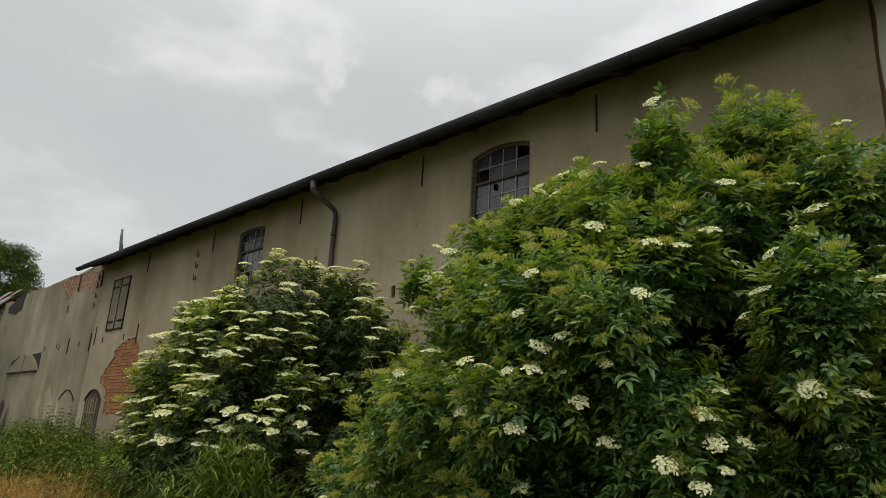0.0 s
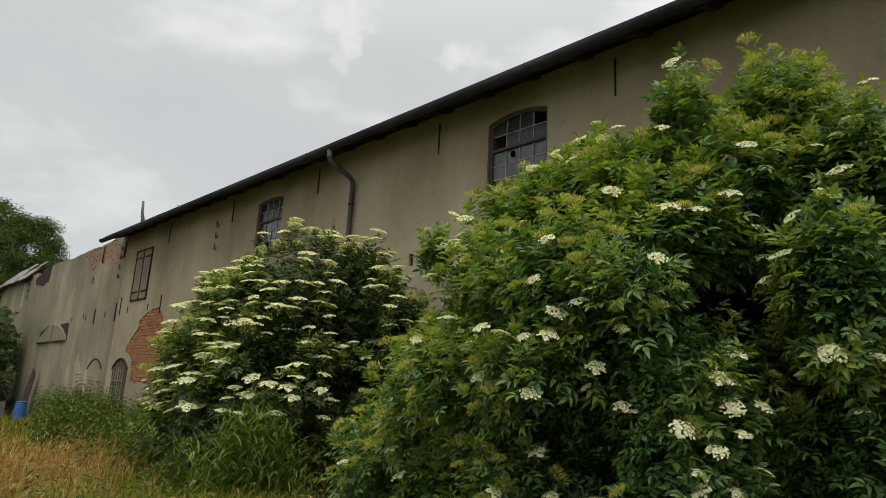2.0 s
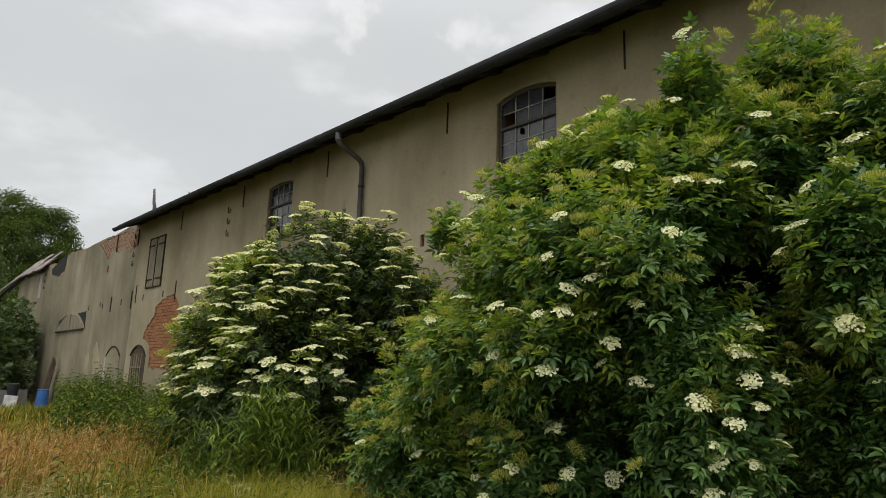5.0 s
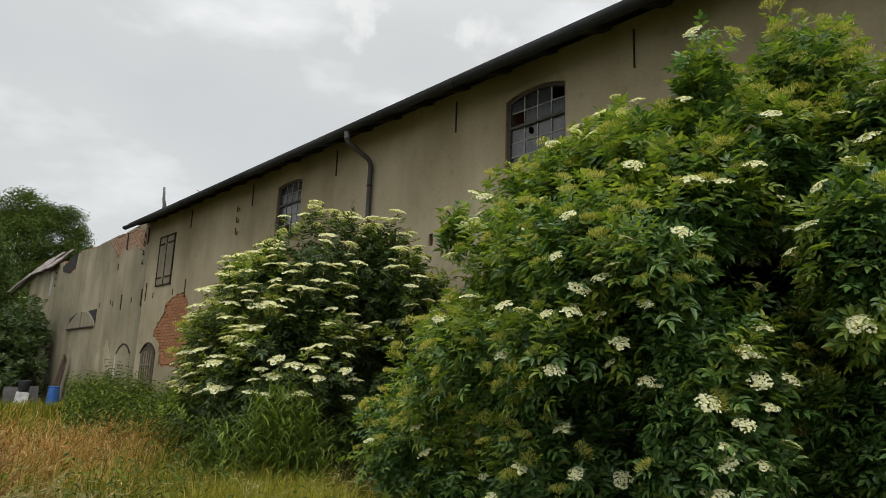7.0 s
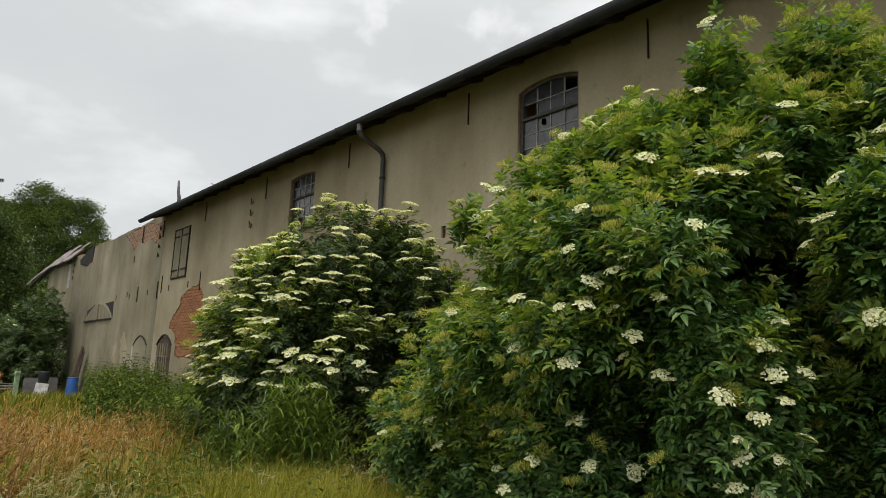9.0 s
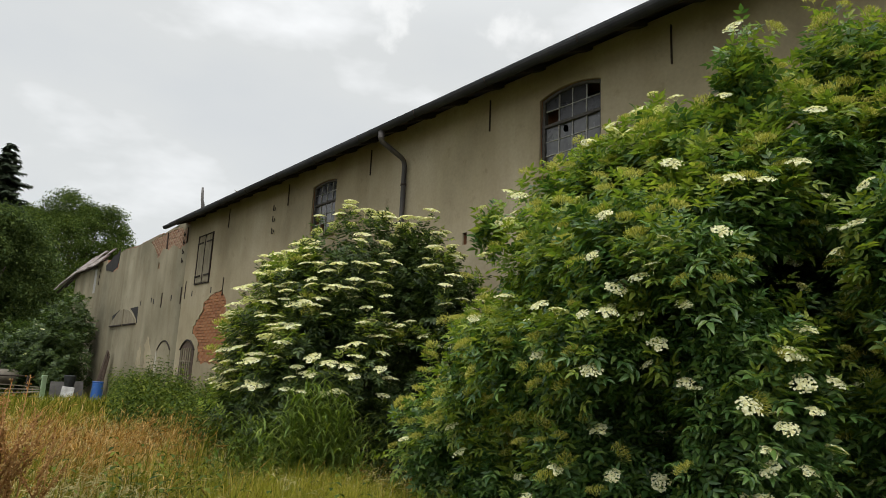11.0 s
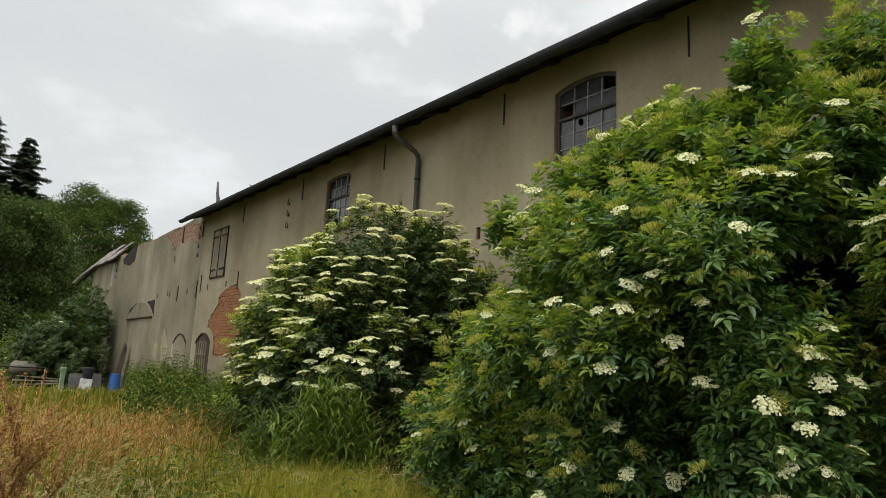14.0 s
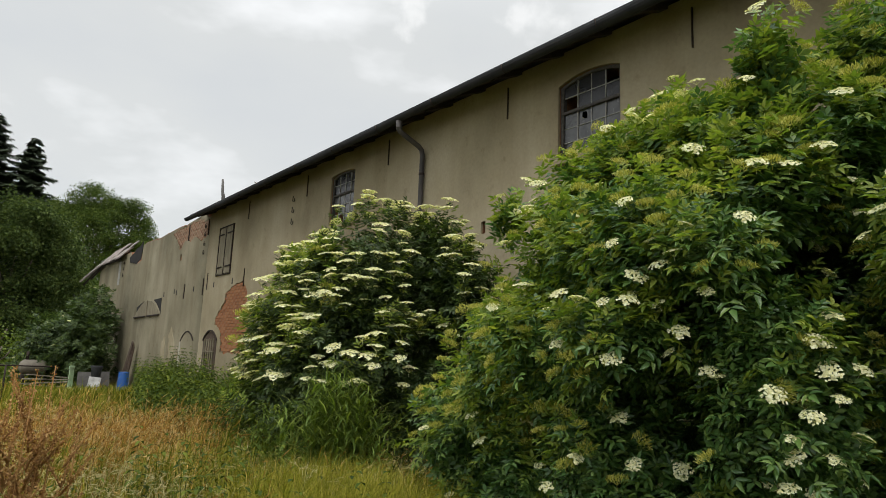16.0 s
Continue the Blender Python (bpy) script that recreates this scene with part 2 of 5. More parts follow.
M_LUSH = leafy("lush_grass", ((0.0, (0.10, 0.115, 0.013)), (0.55, (0.26, 0.26, 0.028)), (0.85, (0.40, 0.35, 0.055)), (1.0, (0.46, 0.35, 0.11))), 0.8, 0.3, 110.0, shine=0.1)
M_CULM = leafy("pale_straw", ((0.0, (0.48, 0.40, 0.18)), (1.0, (0.66, 0.58, 0.34))), 0.85, 0.2, shine=0.2)
M_REED = leafy("broad_green_grass", ((0.0, (0.08, 0.135, 0.022)), (0.6, (0.17, 0.24, 0.040)), (1.0, (0.27, 0.33, 0.065))), 0.6, 0.35)
M_DOCK = leafy("rusty_dock_seed", ((0.0, (0.20, 0.09, 0.035)), (0.6, (0.42, 0.22, 0.08)), (1.0, (0.56, 0.38, 0.16))), 0.85, 0.2)
M_CREAM = leafy("cream_florets", ((0.0, (0.66, 0.63, 0.36)), (0.5, (0.82, 0.79, 0.55)), (1.0, (0.88, 0.87, 0.70))), 0.8, 0.3)
M_BUD = leafy("yellow_green_buds", ((0.0, (0.30, 0.32, 0.05)), (0.6, (0.50, 0.47, 0.095)), (1.0, (0.68, 0.63, 0.24))), 0.8, 0.3)


# ---- building helpers ----
def part(name, bm, material, parent, label=""):
    me = bpy.data.meshes.new(name)
    bm.normal_update()
    bm.to_mesh(me)
    bm.free()
    me.materials.append(material)
    ob = new(name, me)
    if parent:
        ob.parent = parent
    if label:
        ob["label"] = label
    return ob


def share(name, me, parent, m):
    ob = new(name, me)
    ob.parent = parent
    ob.matrix_local = m
    return ob


def thing(name, label, category, at=(0, 0, 0), group="", kind=""):
    ob = new(name)
    ob.location = at
    ob.empty_display_size = 0.2
    return tagged(ob, label, category, group, kind)


def box(bm, x0, x1, y0, y1, z0, z1, bevel=0.0, m=None):
    r = bmesh.ops.create_cube(bm, size=1.0)
    vs = r["verts"]
    bmesh.ops.scale(bm, vec=(x1 - x0, y1 - y0, z1 - z0), verts=vs)
    bmesh.ops.translate(bm, vec=((x0 + x1) / 2, (y0 + y1) / 2, (z0 + z1) / 2), verts=vs)
    if m is not None:
        bmesh.ops.transform(bm, matrix=m, verts=vs)
    if bevel:
        es = list({e for v in vs for e in v.link_edges})
        bmesh.ops.bevel(bm, geom=es, offset=bevel, segments=1, affect="EDGES", profile=0.5)
    return bm


def boxed(*a, **k):
    return box(bmesh.new(), *a, **k)


def tube(points, radii, sides=8, bm=None, capped=True):
    bm = bm or bmesh.new()
    pts = [Vector(p) for p in points]
    if isinstance(radii, (int, float)):
        radii = [radii] * len(pts)
    rings, side = [], None
    for i, p in enumerate(pts):
        d = (pts[min(i + 1, len(pts) - 1)] - pts[max(i - 1, 0)]).normalized()
        if side is None:
            side = d.orthogonal().normalized()
        side = (side - d * side.dot(d)).normalized()
        up = d.cross(side)
        rings.append([bm.verts.new(p + radii[i] * (math.cos(a) * side + math.sin(a) * up)) for a in (2 * math.pi * k / sides for k in range(sides))])
    for a, b in zip(rings, rings[1:]):
        for k in range(sides):
            f = bm.faces.new((a[k], a[(k + 1) % sides], b[(k + 1) % sides], b[k]))
            f.smooth = True
    if capped:
        bm.faces.new(rings[0][::-1])
        bm.faces.new(rings[-1])
    return bm


def plate(outer, holes, x0, x1):
    """A sheet in the plane of the wall: outline and holes as (y, z), from x0 (the yard side) to x1."""
    bm = bmesh.new()
    for loop in [outer, *holes]:
        vs = [bm.verts.new((x0, y, z)) for y, z in loop]
        for a, b in zip(vs, vs[1:] + vs[:1]):
            bm.edges.new((a, b))
    bmesh.ops.triangle_fill(bm, use_beauty=True, use_dissolve=False, edges=bm.edges[:])
    for f in bm.faces:
        f.normal_update()
        if f.normal.x > 0:
            f.normal_flip()
    front = bm.faces[:]
    rim = [e for e in bm.edges if len(e.link_faces) == 1]
    twin = {v: bm.verts.new((x1, v.co.y, v.co.z)) for v in bm.verts[:]}
    for f in front:
        bm.faces.new([twin[v] for v in reversed(f.verts)])
    for e in rim:
        a, b = e.verts
        bm.faces.new((a, b, twin[b], twin[a]))
    bmesh.ops.recalc_face_normals(bm, faces=bm.faces[:])
    return bm


def rough_loop(loop, step, amount, seed=0.0):
    """An outline with its edges broken into short ragged steps."""
    out = []
    for i, (a, b) in enumerate(zip(loop, loop[1:] + loop[:1])):
        a, b = Vector(a), Vector(b)
        n = max(1, int((b - a).length / step))
        for k in range(n):
            p = a.lerp(b, k / n)
            q = Vector((p.x * 3.1 + seed, p.y * 3.1, seed))
            out.append((p.x + amount * noise.noise(q * 2), p.y + amount * noise.noise(q * 2 + Vector((9, 4, 2)))))
    return out


def arch(y0, y1, z0, z1, rise, n=8):
    """An opening with an arched head, as (y, z); z1 is the springing."""
    return [(y0, z0), (y1, z0)] + [(y1 + (y0 - y1) * k / n, z1 + rise * math.sin(math.pi * k / n) ** 0.8) for k in range(n + 1)]


def mesh_np(name, V, F, material, smooth=False):
    me = bpy.data.meshes.new(name)
    V, F = np.asarray(V, np.float32), np.asarray(F, np.int32)
    me.vertices.add(len(V))
    me.vertices.foreach_set("co", V.ravel())
    me.loops.add(F.size)
    me.loops.foreach_set("vertex_index", F.ravel())
    me.polygons.add(len(F))
    me.polygons.foreach_set("loop_start", np.arange(0, F.size, F.shape[1], dtype=np.int32))
    me.update(calc_edges=True)
    me.materials.append(material)
    return me


def unit(a):
    return a / np.maximum(np.linalg.norm(a, axis=-1, keepdims=True), 1e-9)


def strew(shape, at, along, up, size):
    """Copies of a small shape (V, F), its x along `along` and its z near `up`."""
    V, F = shape
    X = unit(along)
    Y = unit(np.cross(up, X))
    Z = np.cross(X, Y)
    size = np.broadcast_to(np.asarray(size, float), (len(at),))[:, None, None]
    P = at[:, None] + size * (V[None, :, :1] * X[:, None] + V[None, :, 1:2] * Y[:, None] + V[None, :, 2:] * Z[:, None])
    return P.reshape(-1, 3), (F[None] + (np.arange(len(at)) * len(V))[:, None, None]).reshape(-1, 3)


def join(pieces):
    V, F, n = [], [], 0
    for v, f in pieces:
        V.append(v)
        F.append(f + n)
        n += len(v)
    return np.concatenate(V), np.concatenate(F)


def leaflet(width=0.195, fold=0.11, droop=0.17):
    V = np.array([(0, 0, 0), (0.33, 0, -0.02), (0.68, 0, -0.35 * droop), (1, 0, -droop),
                  (0.30, width, fold), (0.66, width * 0.72, fold - 0.35 * droop), (0.30, -width, fold), (0.66, -width * 0.72, fold - 0.35 * droop)], float)
    F = np.array([(0, 1, 4), (1, 2, 5), (1, 5, 4), (2, 3, 5), (0, 6, 1), (1, 7, 2), (1, 6, 7), (2, 7, 3)])
    return V, F


def pinnate(pairs=2, rich=True):
    """A feathered leaf of 2 * pairs + 1 leaflets on a stalk, 1 long."""
    one = leaflet() if rich else (np.array([(0, 0, 0), (0.45, 0.24, 0.05), (1, 0, -0.12), (0.45, -0.24, 0.05)], float), np.array([(0, 2, 1), (0, 3, 2)]))
    at, way, size = [(0.58, 0, -0.03)], [(1, 0, -0.06)], [0.46]
    for k in range(pairs):
        for s in (-1, 1):
            at.append((0.28 + 0.26 * k, 0, -0.01))
            way.append((0.55, s * 0.9, -0.04))
            size.append(0.40 - 0.02 * k)
    body = strew(one, np.array(at), np.array(way), np.tile((0, 0, 1.0), (len(at), 1)), np.array(size))
    stalk = (np.array([(0, -0.008, 0), (0, 0.008, 0), (0.6, 0, -0.03)]), np.array([(0, 1, 2)]))
    return join([body, stalk])


def umbel(kind, seed):
    """A flat flower head on five spreading rays: many small florets on a shallow dome, 1 across."""
    r = np.random.RandomState(seed)
    at = []
    for k in range(5):
        a = 2 * math.pi * (k + r.uniform(-0.15, 0.15)) / 5
        far = 0.29
        for _ in range(22 if kind == "open" else 34):
            q, b = 0.215 * math.sqrt(r.rand()), r.rand() * 6.283
            x, y = far * math.cos(a) + q * math.cos(b), far * math.sin(a) + q * math.sin(b)
            at.append((x, y, 0.34 - 0.42 * (x * x + y * y) + (r.uniform(-0.02, 0.02) if kind == "open" else r.uniform(-0.12, 0.06))))
    for _ in range(9):
        q, b = 0.14 * math.sqrt(r.rand()), r.rand() * 6.283
        at.append((q * math.cos(b), q * math.sin(b), 0.36))
    at = np.array(at)
    up = unit(np.column_stack([at[:, 0], at[:, 1], np.full(len(at), 0.9)]) + r.normal(0, 0.25, (len(at), 3)))
    way = unit(np.cross(up, r.normal(0, 1, (len(at), 3))))
    ang = [2 * math.pi * k / 4 for k in range(4)]
    star = np.array([(math.cos(a), math.sin(a), 0.2 * (k % 2)) for k, a in enumerate(ang)])
    disc = (star, np.array([(0, 1, 2), (0, 2, 3)]))
    if kind == "open":
        head = strew(disc, at, way, up, r.uniform(0.050, 0.074, len(at)))
    else:
        spike = (np.array([(-0.5, 0.035, 0), (-0.5, -0.035, 0.0), (0.5, -0.09, 0), (0.6, 0, 0.05), (0.5, 0.09, 0)]), np.array([(0, 1, 2), (0, 2, 4), (2, 3, 4)]))
        head = strew(spike, at, unit(up + r.normal(0, 0.25, up.shape)), way, r.uniform(0.10, 0.22, len(at)))
    rays = []
    for k in range(5):
        a = 2 * math.pi * k / 5
        for b, c in ((0.0, 0.30), (0.5, 0.38), (-0.5, 0.38)):
            x, y = c * math.cos(a + b), c * math.sin(a + b)
            rays.append((np.array([(-0.006, 0, 0), (0.006, 0, 0), (x, y, 0.27)]), np.array([(0, 1, 2)])))
    rays.append((np.array([(-0.012, 0, -0.2), (0.012, 0, -0.2), (0.0, 0.012, 0.02), (0, -0.012, 0.02)]), np.array([(0, 1, 2), (0, 1, 3)])))
    return join([head, *rays])


def lobes_surface(lobes, count, rng, shells, ruffle):
    """Places and outward ways on the skin of joined round masses, some of them deeper inside."""
    L = np.array(lobes, float)
    area = (L[:, 3] * L[:, 4] + L[:, 4] * L[:, 5] + L[:, 3] * L[:, 5])
    pick = rng.choice(len(L), count, p=area / area.sum())
    d = unit(rng.normal(0, 1, (count, 3)))
    depth = rng.choice(shells, count)
    wob = np.array([noise.noise(Vector(v * 2.3) + Vector((k * 3.7, 0, 0))) for v, k in zip(d, pick)])
    wob2 = np.array([noise.noise(Vector(v * 6.0) + Vector((k * 1.7, 5, 0))) for v, k in zip(d, pick)])
    reach = depth * (1 + ruffle * wob + 0.6 * ruffle * wob2)
    P = L[pick, :3] + d * L[pick, 3:] * reach[:, None]
    N = unit(d / L[pick, 3:])
    keep = np.ones(count, bool)
    for k in range(len(L)):
        inside = (((P - L[k, :3]) / L[k, 3:]) ** 2).sum(1) < 0.62
        keep &= ~(inside & (pick != k) & (depth > 0.85))
    return P[keep], N[keep], depth[keep]


def elder(name, label, lobes, foot, shoots, seed, leaf_size, flowers, near, group, rich=True, leaf=None, tip=None, flower_low=0.9, limit=5.68, hollows=2.1, budding=0.3, head_size=0.135, fresh=(), level=0.6, airy=-0.14, crown=0.4, apart=0.008, marked=()):
    """An elder bush: several stems, feathered leaves on many shoots, flat flower heads on the tips."""
    rng = np.random.RandomState(seed)
    bush = thing(name, label, "bush", (foot[0], foot[1], 0), group)
    origin = np.array([foot[0], foot[1], 0.0])
    P, N, depth = lobes_surface(lobes, shoots, rng, (1.0, 1.0, 1.0, 0.88, 0.76, 0.64, 0.5, 0.36), 0.22)
    hollow = np.array([noise.noise(Vector(p) * hollows + Vector((seed, 0, 0))) for p in P])
    thin = np.where(P[:, 2] < 1.0, airy + 0.04, airy)
    ok = (P[:, 2] > 0.12) & (P[:, 0] < limit) & ((hollow > thin) | (depth < 0.85) & (hollow > thin - (0.15 if airy > -0.1 else 1.0)) | (depth < 0.6))
    P, N, depth = P[ok], N[ok], depth[ok]
    way = unit(N * 0.8 + np.array([0, 0, 0.75]) + rng.normal(0, 0.22, N.shape))
    at, along, up, size, outer = [], [], [], [], []
    for node in range(3):
        for s in (0, 1):
            spin = rng.uniform(0, 6.283, len(P)) if s == 0 and node == 0 else spin + (math.pi if s else math.pi / 2)
            side = unit(np.cross(way, N + 0.3))
            side2 = np.cross(way, side)
            out = side * np.cos(spin)[:, None] + side2 * np.sin(spin)[:, None]
            a = unit(out * (0.62 + 0.17 * node) + way * (0.7 - 0.28 * node) + np.array([0, 0, 0.10 - 0.04 * node]) + rng.normal(0, 0.12, out.shape))
            at.append(P - way * (0.02 + 0.075 * node) * leaf_size / 0.2)
            along.append(a)
            up.append(unit(way * 1.0 + np.array([0, 0, 0.35]) + rng.normal(0, 0.22, out.shape)))
            size.append(leaf_size * rng.uniform(0.72, 1.12, len(P)) * (0.8 + 0.12 * node))
            outer.append(np.where(depth > 0.95, node, 9))
            turn_of = rng.normal(0, 0.2, (len(P), 3))
            along[-1] = unit(along[-1] + turn_of)
    at, along, up = np.concatenate(at), np.concatenate(along), np.concatenate(up)
    size, outer = np.concatenate(size), np.concatenate(outer)
    ok = at[:, 0] < limit
    at, along, up, size, outer = at[ok], along[ok], up[ok], size[ok], outer[ok]
    at = at - origin
    shape = pinnate(2, rich)
    crest = np.array([noise.noise(Vector(p) * 1.3) for p in at])
    # besides young growth, lighter leaf colour imitates light around these spots and the top
    lit_spot = sum((0.85 * np.exp(-((at + origin - np.array(c)) ** 2).sum(1) / 0.9) for c in fresh), np.zeros(len(at)))
    gain = lit_spot + crown * np.clip((at[:, 2] - 2.1) / 1.2, 0, 1)
    young = (outer <= 1) & (rng.rand(len(at)) < 0.27 + 1.1 * crest + gain)
    young |= rng.rand(len(at)) < 0.9 * (lit_spot - 0.35)
    first = np.argsort(np.linalg.norm(at + origin - np.array(near), axis=1))[:300]
    single = np.zeros(len(at), bool)
    single[first] = True
    for mask, mat, nm, lab in ((~young & ~single, leaf, "foliage", "dense dark green feathered leaves"), (young & ~single, tip, "young_foliage", "yellow-green young shoots, also colouring the lit parts of the bush")):
        full, bare = mask & (outer < 9), mask & (outer == 9)
        v, f = join([strew(shape, at[full], along[full], up[full], size[full]), strew(pinnate(2, False), at[bare], along[bare], up[bare], size[bare])])
        ob = new(nm, mesh_np(nm, v, f, mat))
        ob.parent = bush
        tagged(ob, lab, kind="stuff")
    metal = [mesh_np("leaf", *shape, leaf), mesh_np("leaf", *shape, tip)]
    for i in first:
        X = Vector(along[i]).normalized()
        Y = Vector(up[i]).cross(X).normalized()
        Z = X.cross(Y)
        m = Matrix((X, Y, Z)).transposed().to_4x4() @ Matrix.Scale(size[i], 4)
        share("leaf", metal[int(young[i])], bush, Matrix.Translation(at[i]) @ m)
    heads = [mesh_np("flower_head", *umbel("open", 11 + k), M_CREAM) for k in range(4)]
    buds = [mesh_np("bud_head", *umbel("bud", 31 + k), M_BUD) for k in range(3)]
    skin = np.flatnonzero((depth > 0.95) & (P[:, 2] > flower_low) & (N[:, 0] < 0.45))
    chosen, spots = [], []
    for i in rng.permutation(skin):
        if len(chosen) >= flowers:
            break
        if all((P[i] - q) @ (P[i] - q) > apart for q in spots[-400:]):
            chosen.append(i)
            spots.append(P[i])
    made = []
    for n, i in enumerate(chosen):
        bud = rng.rand() < budding * (1.6 if crest_at(P[i]) > 0 else 0.5)
        up_ = Vector(way[i] * 0.5 + np.array([0, 0, level]) + rng.normal(0, 0.2, 3)).normalized()
        m = up_.to_track_quat("Z", "Y").to_matrix().to_4x4() @ Matrix.Rotation(rng.rand() * 6.28, 4, "Z")
        s = head_size * rng.uniform(0.75, 1.3) * (1.05 if bud else 1.0)
        place = Vector(P[i] - origin + way[i] * (0.025 + 0.03 * rng.rand()))
        made.append((np.linalg.norm(P[i] - np.array(near)), bud, n, Matrix.Translation(place) @ m @ Matrix.Scale(s, 4)))
    for n, p in enumerate(marked):
        tilt = Vector((-0.5, -0.3, 0.75)) + Vector(rng.normal(0, 0.16, 3))
        m = tilt.normalized().to_track_quat("Z", "Y").to_matrix().to_4x4() @ Matrix.Rotation(rng.rand() * 6.28, 4, "Z")
        made.append((np.linalg.norm(p), False, n, Matrix.Translation(Vector(p) - Vector(origin)) @ m @ Matrix.Scale(rng.uniform(0.09, 0.145), 4)))
    made.sort(key=lambda q: q[0])
    for bud in (False, True):
        some = [q for q in made if q[1] == bud]
        for _, _, n, m in some[:300]:
            share("bud_head" if bud else "flower_head", (buds[n % 3] if bud else heads[n % 4]), bush, m)
        if len(some) > 300:
            v, f = umbel("bud" if bud else "open", 55)
            rest = [(np.column_stack([v, np.ones(len(v))]) @ np.array(q[3]).T[:, :3], f) for q in some[300:]]
            nm = "bud_mass" if bud else "blossom"
            ob = new(nm, mesh_np(nm, *join(rest), M_BUD if bud else M_CREAM))
            ob.parent = bush
            tagged(ob, "more flat flower heads", kind="stuff")
    main = [lb for lb in lobes if min(lb[3:]) > 0.7]
    for k in range(7):
        lb = main[k % len(main)]
        end = Vector((lb[0], lb[1], lb[2] + lb[5] * 0.4)) + Vector(rng.uniform(-0.25, 0.25, 3)) - Vector(origin)
        start = Vector((rng.uniform(-0.3, 0.3), rng.uniform(-0.3, 0.3), -0.05))
        mids = [start.lerp(end, u) + Vector((rng.uniform(-0.1, 0.1), rng.uniform(-0.1, 0.1), 0.25 * math.sin(u * 3.14))) for u in (0.25, 0.5, 0.75)]
        part("stem", tube([start, *mids, end], [0.045, 0.036, 0.027, 0.018, 0.008], 7), M_BARK, bush)
    return bush


def crest_at(p):
    return noise.noise(Vector(p) * 0.9 + Vector((3, 1, 7)))


def blades(rng, at, height, width, lean, curl=0.25):
    """Grass blades, bent over: a strip of two lengths and a tip."""
    n = len(at)
    a = rng.uniform(0, 6.283, n)
    out = np.column_stack([np.cos(a), np.sin(a), np.zeros(n)])
    side = np.column_stack([-np.sin(a), np.cos(a), np.zeros(n)]) * (width * rng.uniform(0.6, 1.2, n))[:, None]
    l = (lean * rng.uniform(0.2, 1.3, n))[:, None]
    h = height[:, None]
    wind = np.array([0.06, -0.03, 0.0])
    z = np.array([0, 0, 1.0])
    m1 = at + h * (0.45 * z + 0.18 * l * out + 0.3 * wind)
    m2 = at + h * ((0.80 - 0.1 * l) * z + 0.55 * l * out + 0.8 * wind)
    tip = at + h * ((0.98 - curl * l) * z + (0.95 * l + 0.05) * out + 1.5 * wind)
    V = np.stack([at - side, at + side, m1 - side * 0.9, m1 + side * 0.9, m2 - side * 0.6, m2 + side * 0.6, tip], 1).reshape(-1, 3)
    F = np.array([(0, 1, 3), (0, 3, 2), (2, 3, 5), (2, 5, 4), (4, 5, 6)])
    return V, (F[None] + (np.arange(n) * 7)[:, None, None]).reshape(-1, 3), m2, tip


SEED_HEAD = (np.array([(0, 0, 0), (0.4, 0.042, 0), (0.4, -0.022, 0.036), (0.4, -0.022, -0.036), (1, 0, 0)], float),
             np.array([(0, 1, 2), (0, 2, 3), (0, 3, 1), (4, 2, 1), (4, 3, 2), (4, 1, 3)]))

# ---- ground ----
def land(x, y):
    return 0.05 * math.sin(x * 0.7 + 1.0) * math.sin(y * 0.43) + 0.03 * math.sin(x * 1.9 + y * 1.3)


def ground():
    ticks = [-3000, -600, -150, -60, -30] + [-20 + k for k in range(61)] + [50, 80, 150, 600, 3000]
    xs = ticks
    ys = ticks
    V = [(x, y, land(x, y) if abs(x) < 40 and abs(y) < 45 else 0.0) for y in ys for x in xs]
    n = len(xs)
    F = [(j * n + i, j * n + i + 1, (j + 1) * n + i + 1, (j + 1) * n + i) for j in range(len(ys) - 1) for i in range(n - 1)]
    me = bpy.data.meshes.new("ground")
    me.from_pydata(V, [], F)
    me.materials.append(M_SOIL)
    return tagged(new("ground", me), "dark soil of an overgrown yard", "ground", kind="structure")


ground()

# ---- the barn ----
X0 = 5.80            # face of the plaster
EAVE = 5.235
Y_END = 18.15        # where the roof stops
barn = thing("barn", "long old barn with stained beige plaster and dark overhanging eaves", "barn", (X0, 0, 0))
INV = Matrix.Translation((-X0, 0, 0))


def bp(name, bm, material, parent=None, label=""):
    """A part given in world places, under the barn or under one of its parts."""
    bmesh.ops.transform(bm, matrix=INV, verts=bm.verts[:])
    return part(name, bm, material, parent or barn, label)


WINDOWS = ((4.41, 5.34, 4.12, 5.07, 0.085), (10.30, 11.20, 4.12, 5.09, 0.05))
SLOTS = [(y, 3.48) for y in (5.93, 6.69, 8.9, 13.4)]
win_holes = [arch(*w) for w in WINDOWS]
slot_holes = [[(y - 0.045, z - 0.085), (y + 0.045, z - 0.085), (y + 0.045, z + 0.085), (y - 0.045, z + 0.085)] for y, z in SLOTS]
patch_hole = rough_loop([(15.0, 3.12), (15.35, 3.40), (15.85, 3.36), (16.42, 3.20), (16.55, 2.93), (16.95, 2.68), (17.02, 2.42), (16.78, 2.34), (16.55, 2.2), (16.48, 1.7), (15.9, 1.7), (14.6, 1.75), (14.75, 2.4)], 0.09, 0.10)
ARCH_2 = (16.72, 17.75, 0.0, 2.02, 0.25)
bp("wall", plate([(-12, -0.1), (Y_END, -0.1), (Y_END, 5.50), (-12, 5.50)], win_holes + slot_holes + [arch(ARCH_2[0] + 0.02, ARCH_2[1] - 0.02, 0.06, ARCH_2[3], ARCH_2[4])], X0 + 0.03, X0 + 0.40), M_MORTAR, label="brick wall core under the plaster")
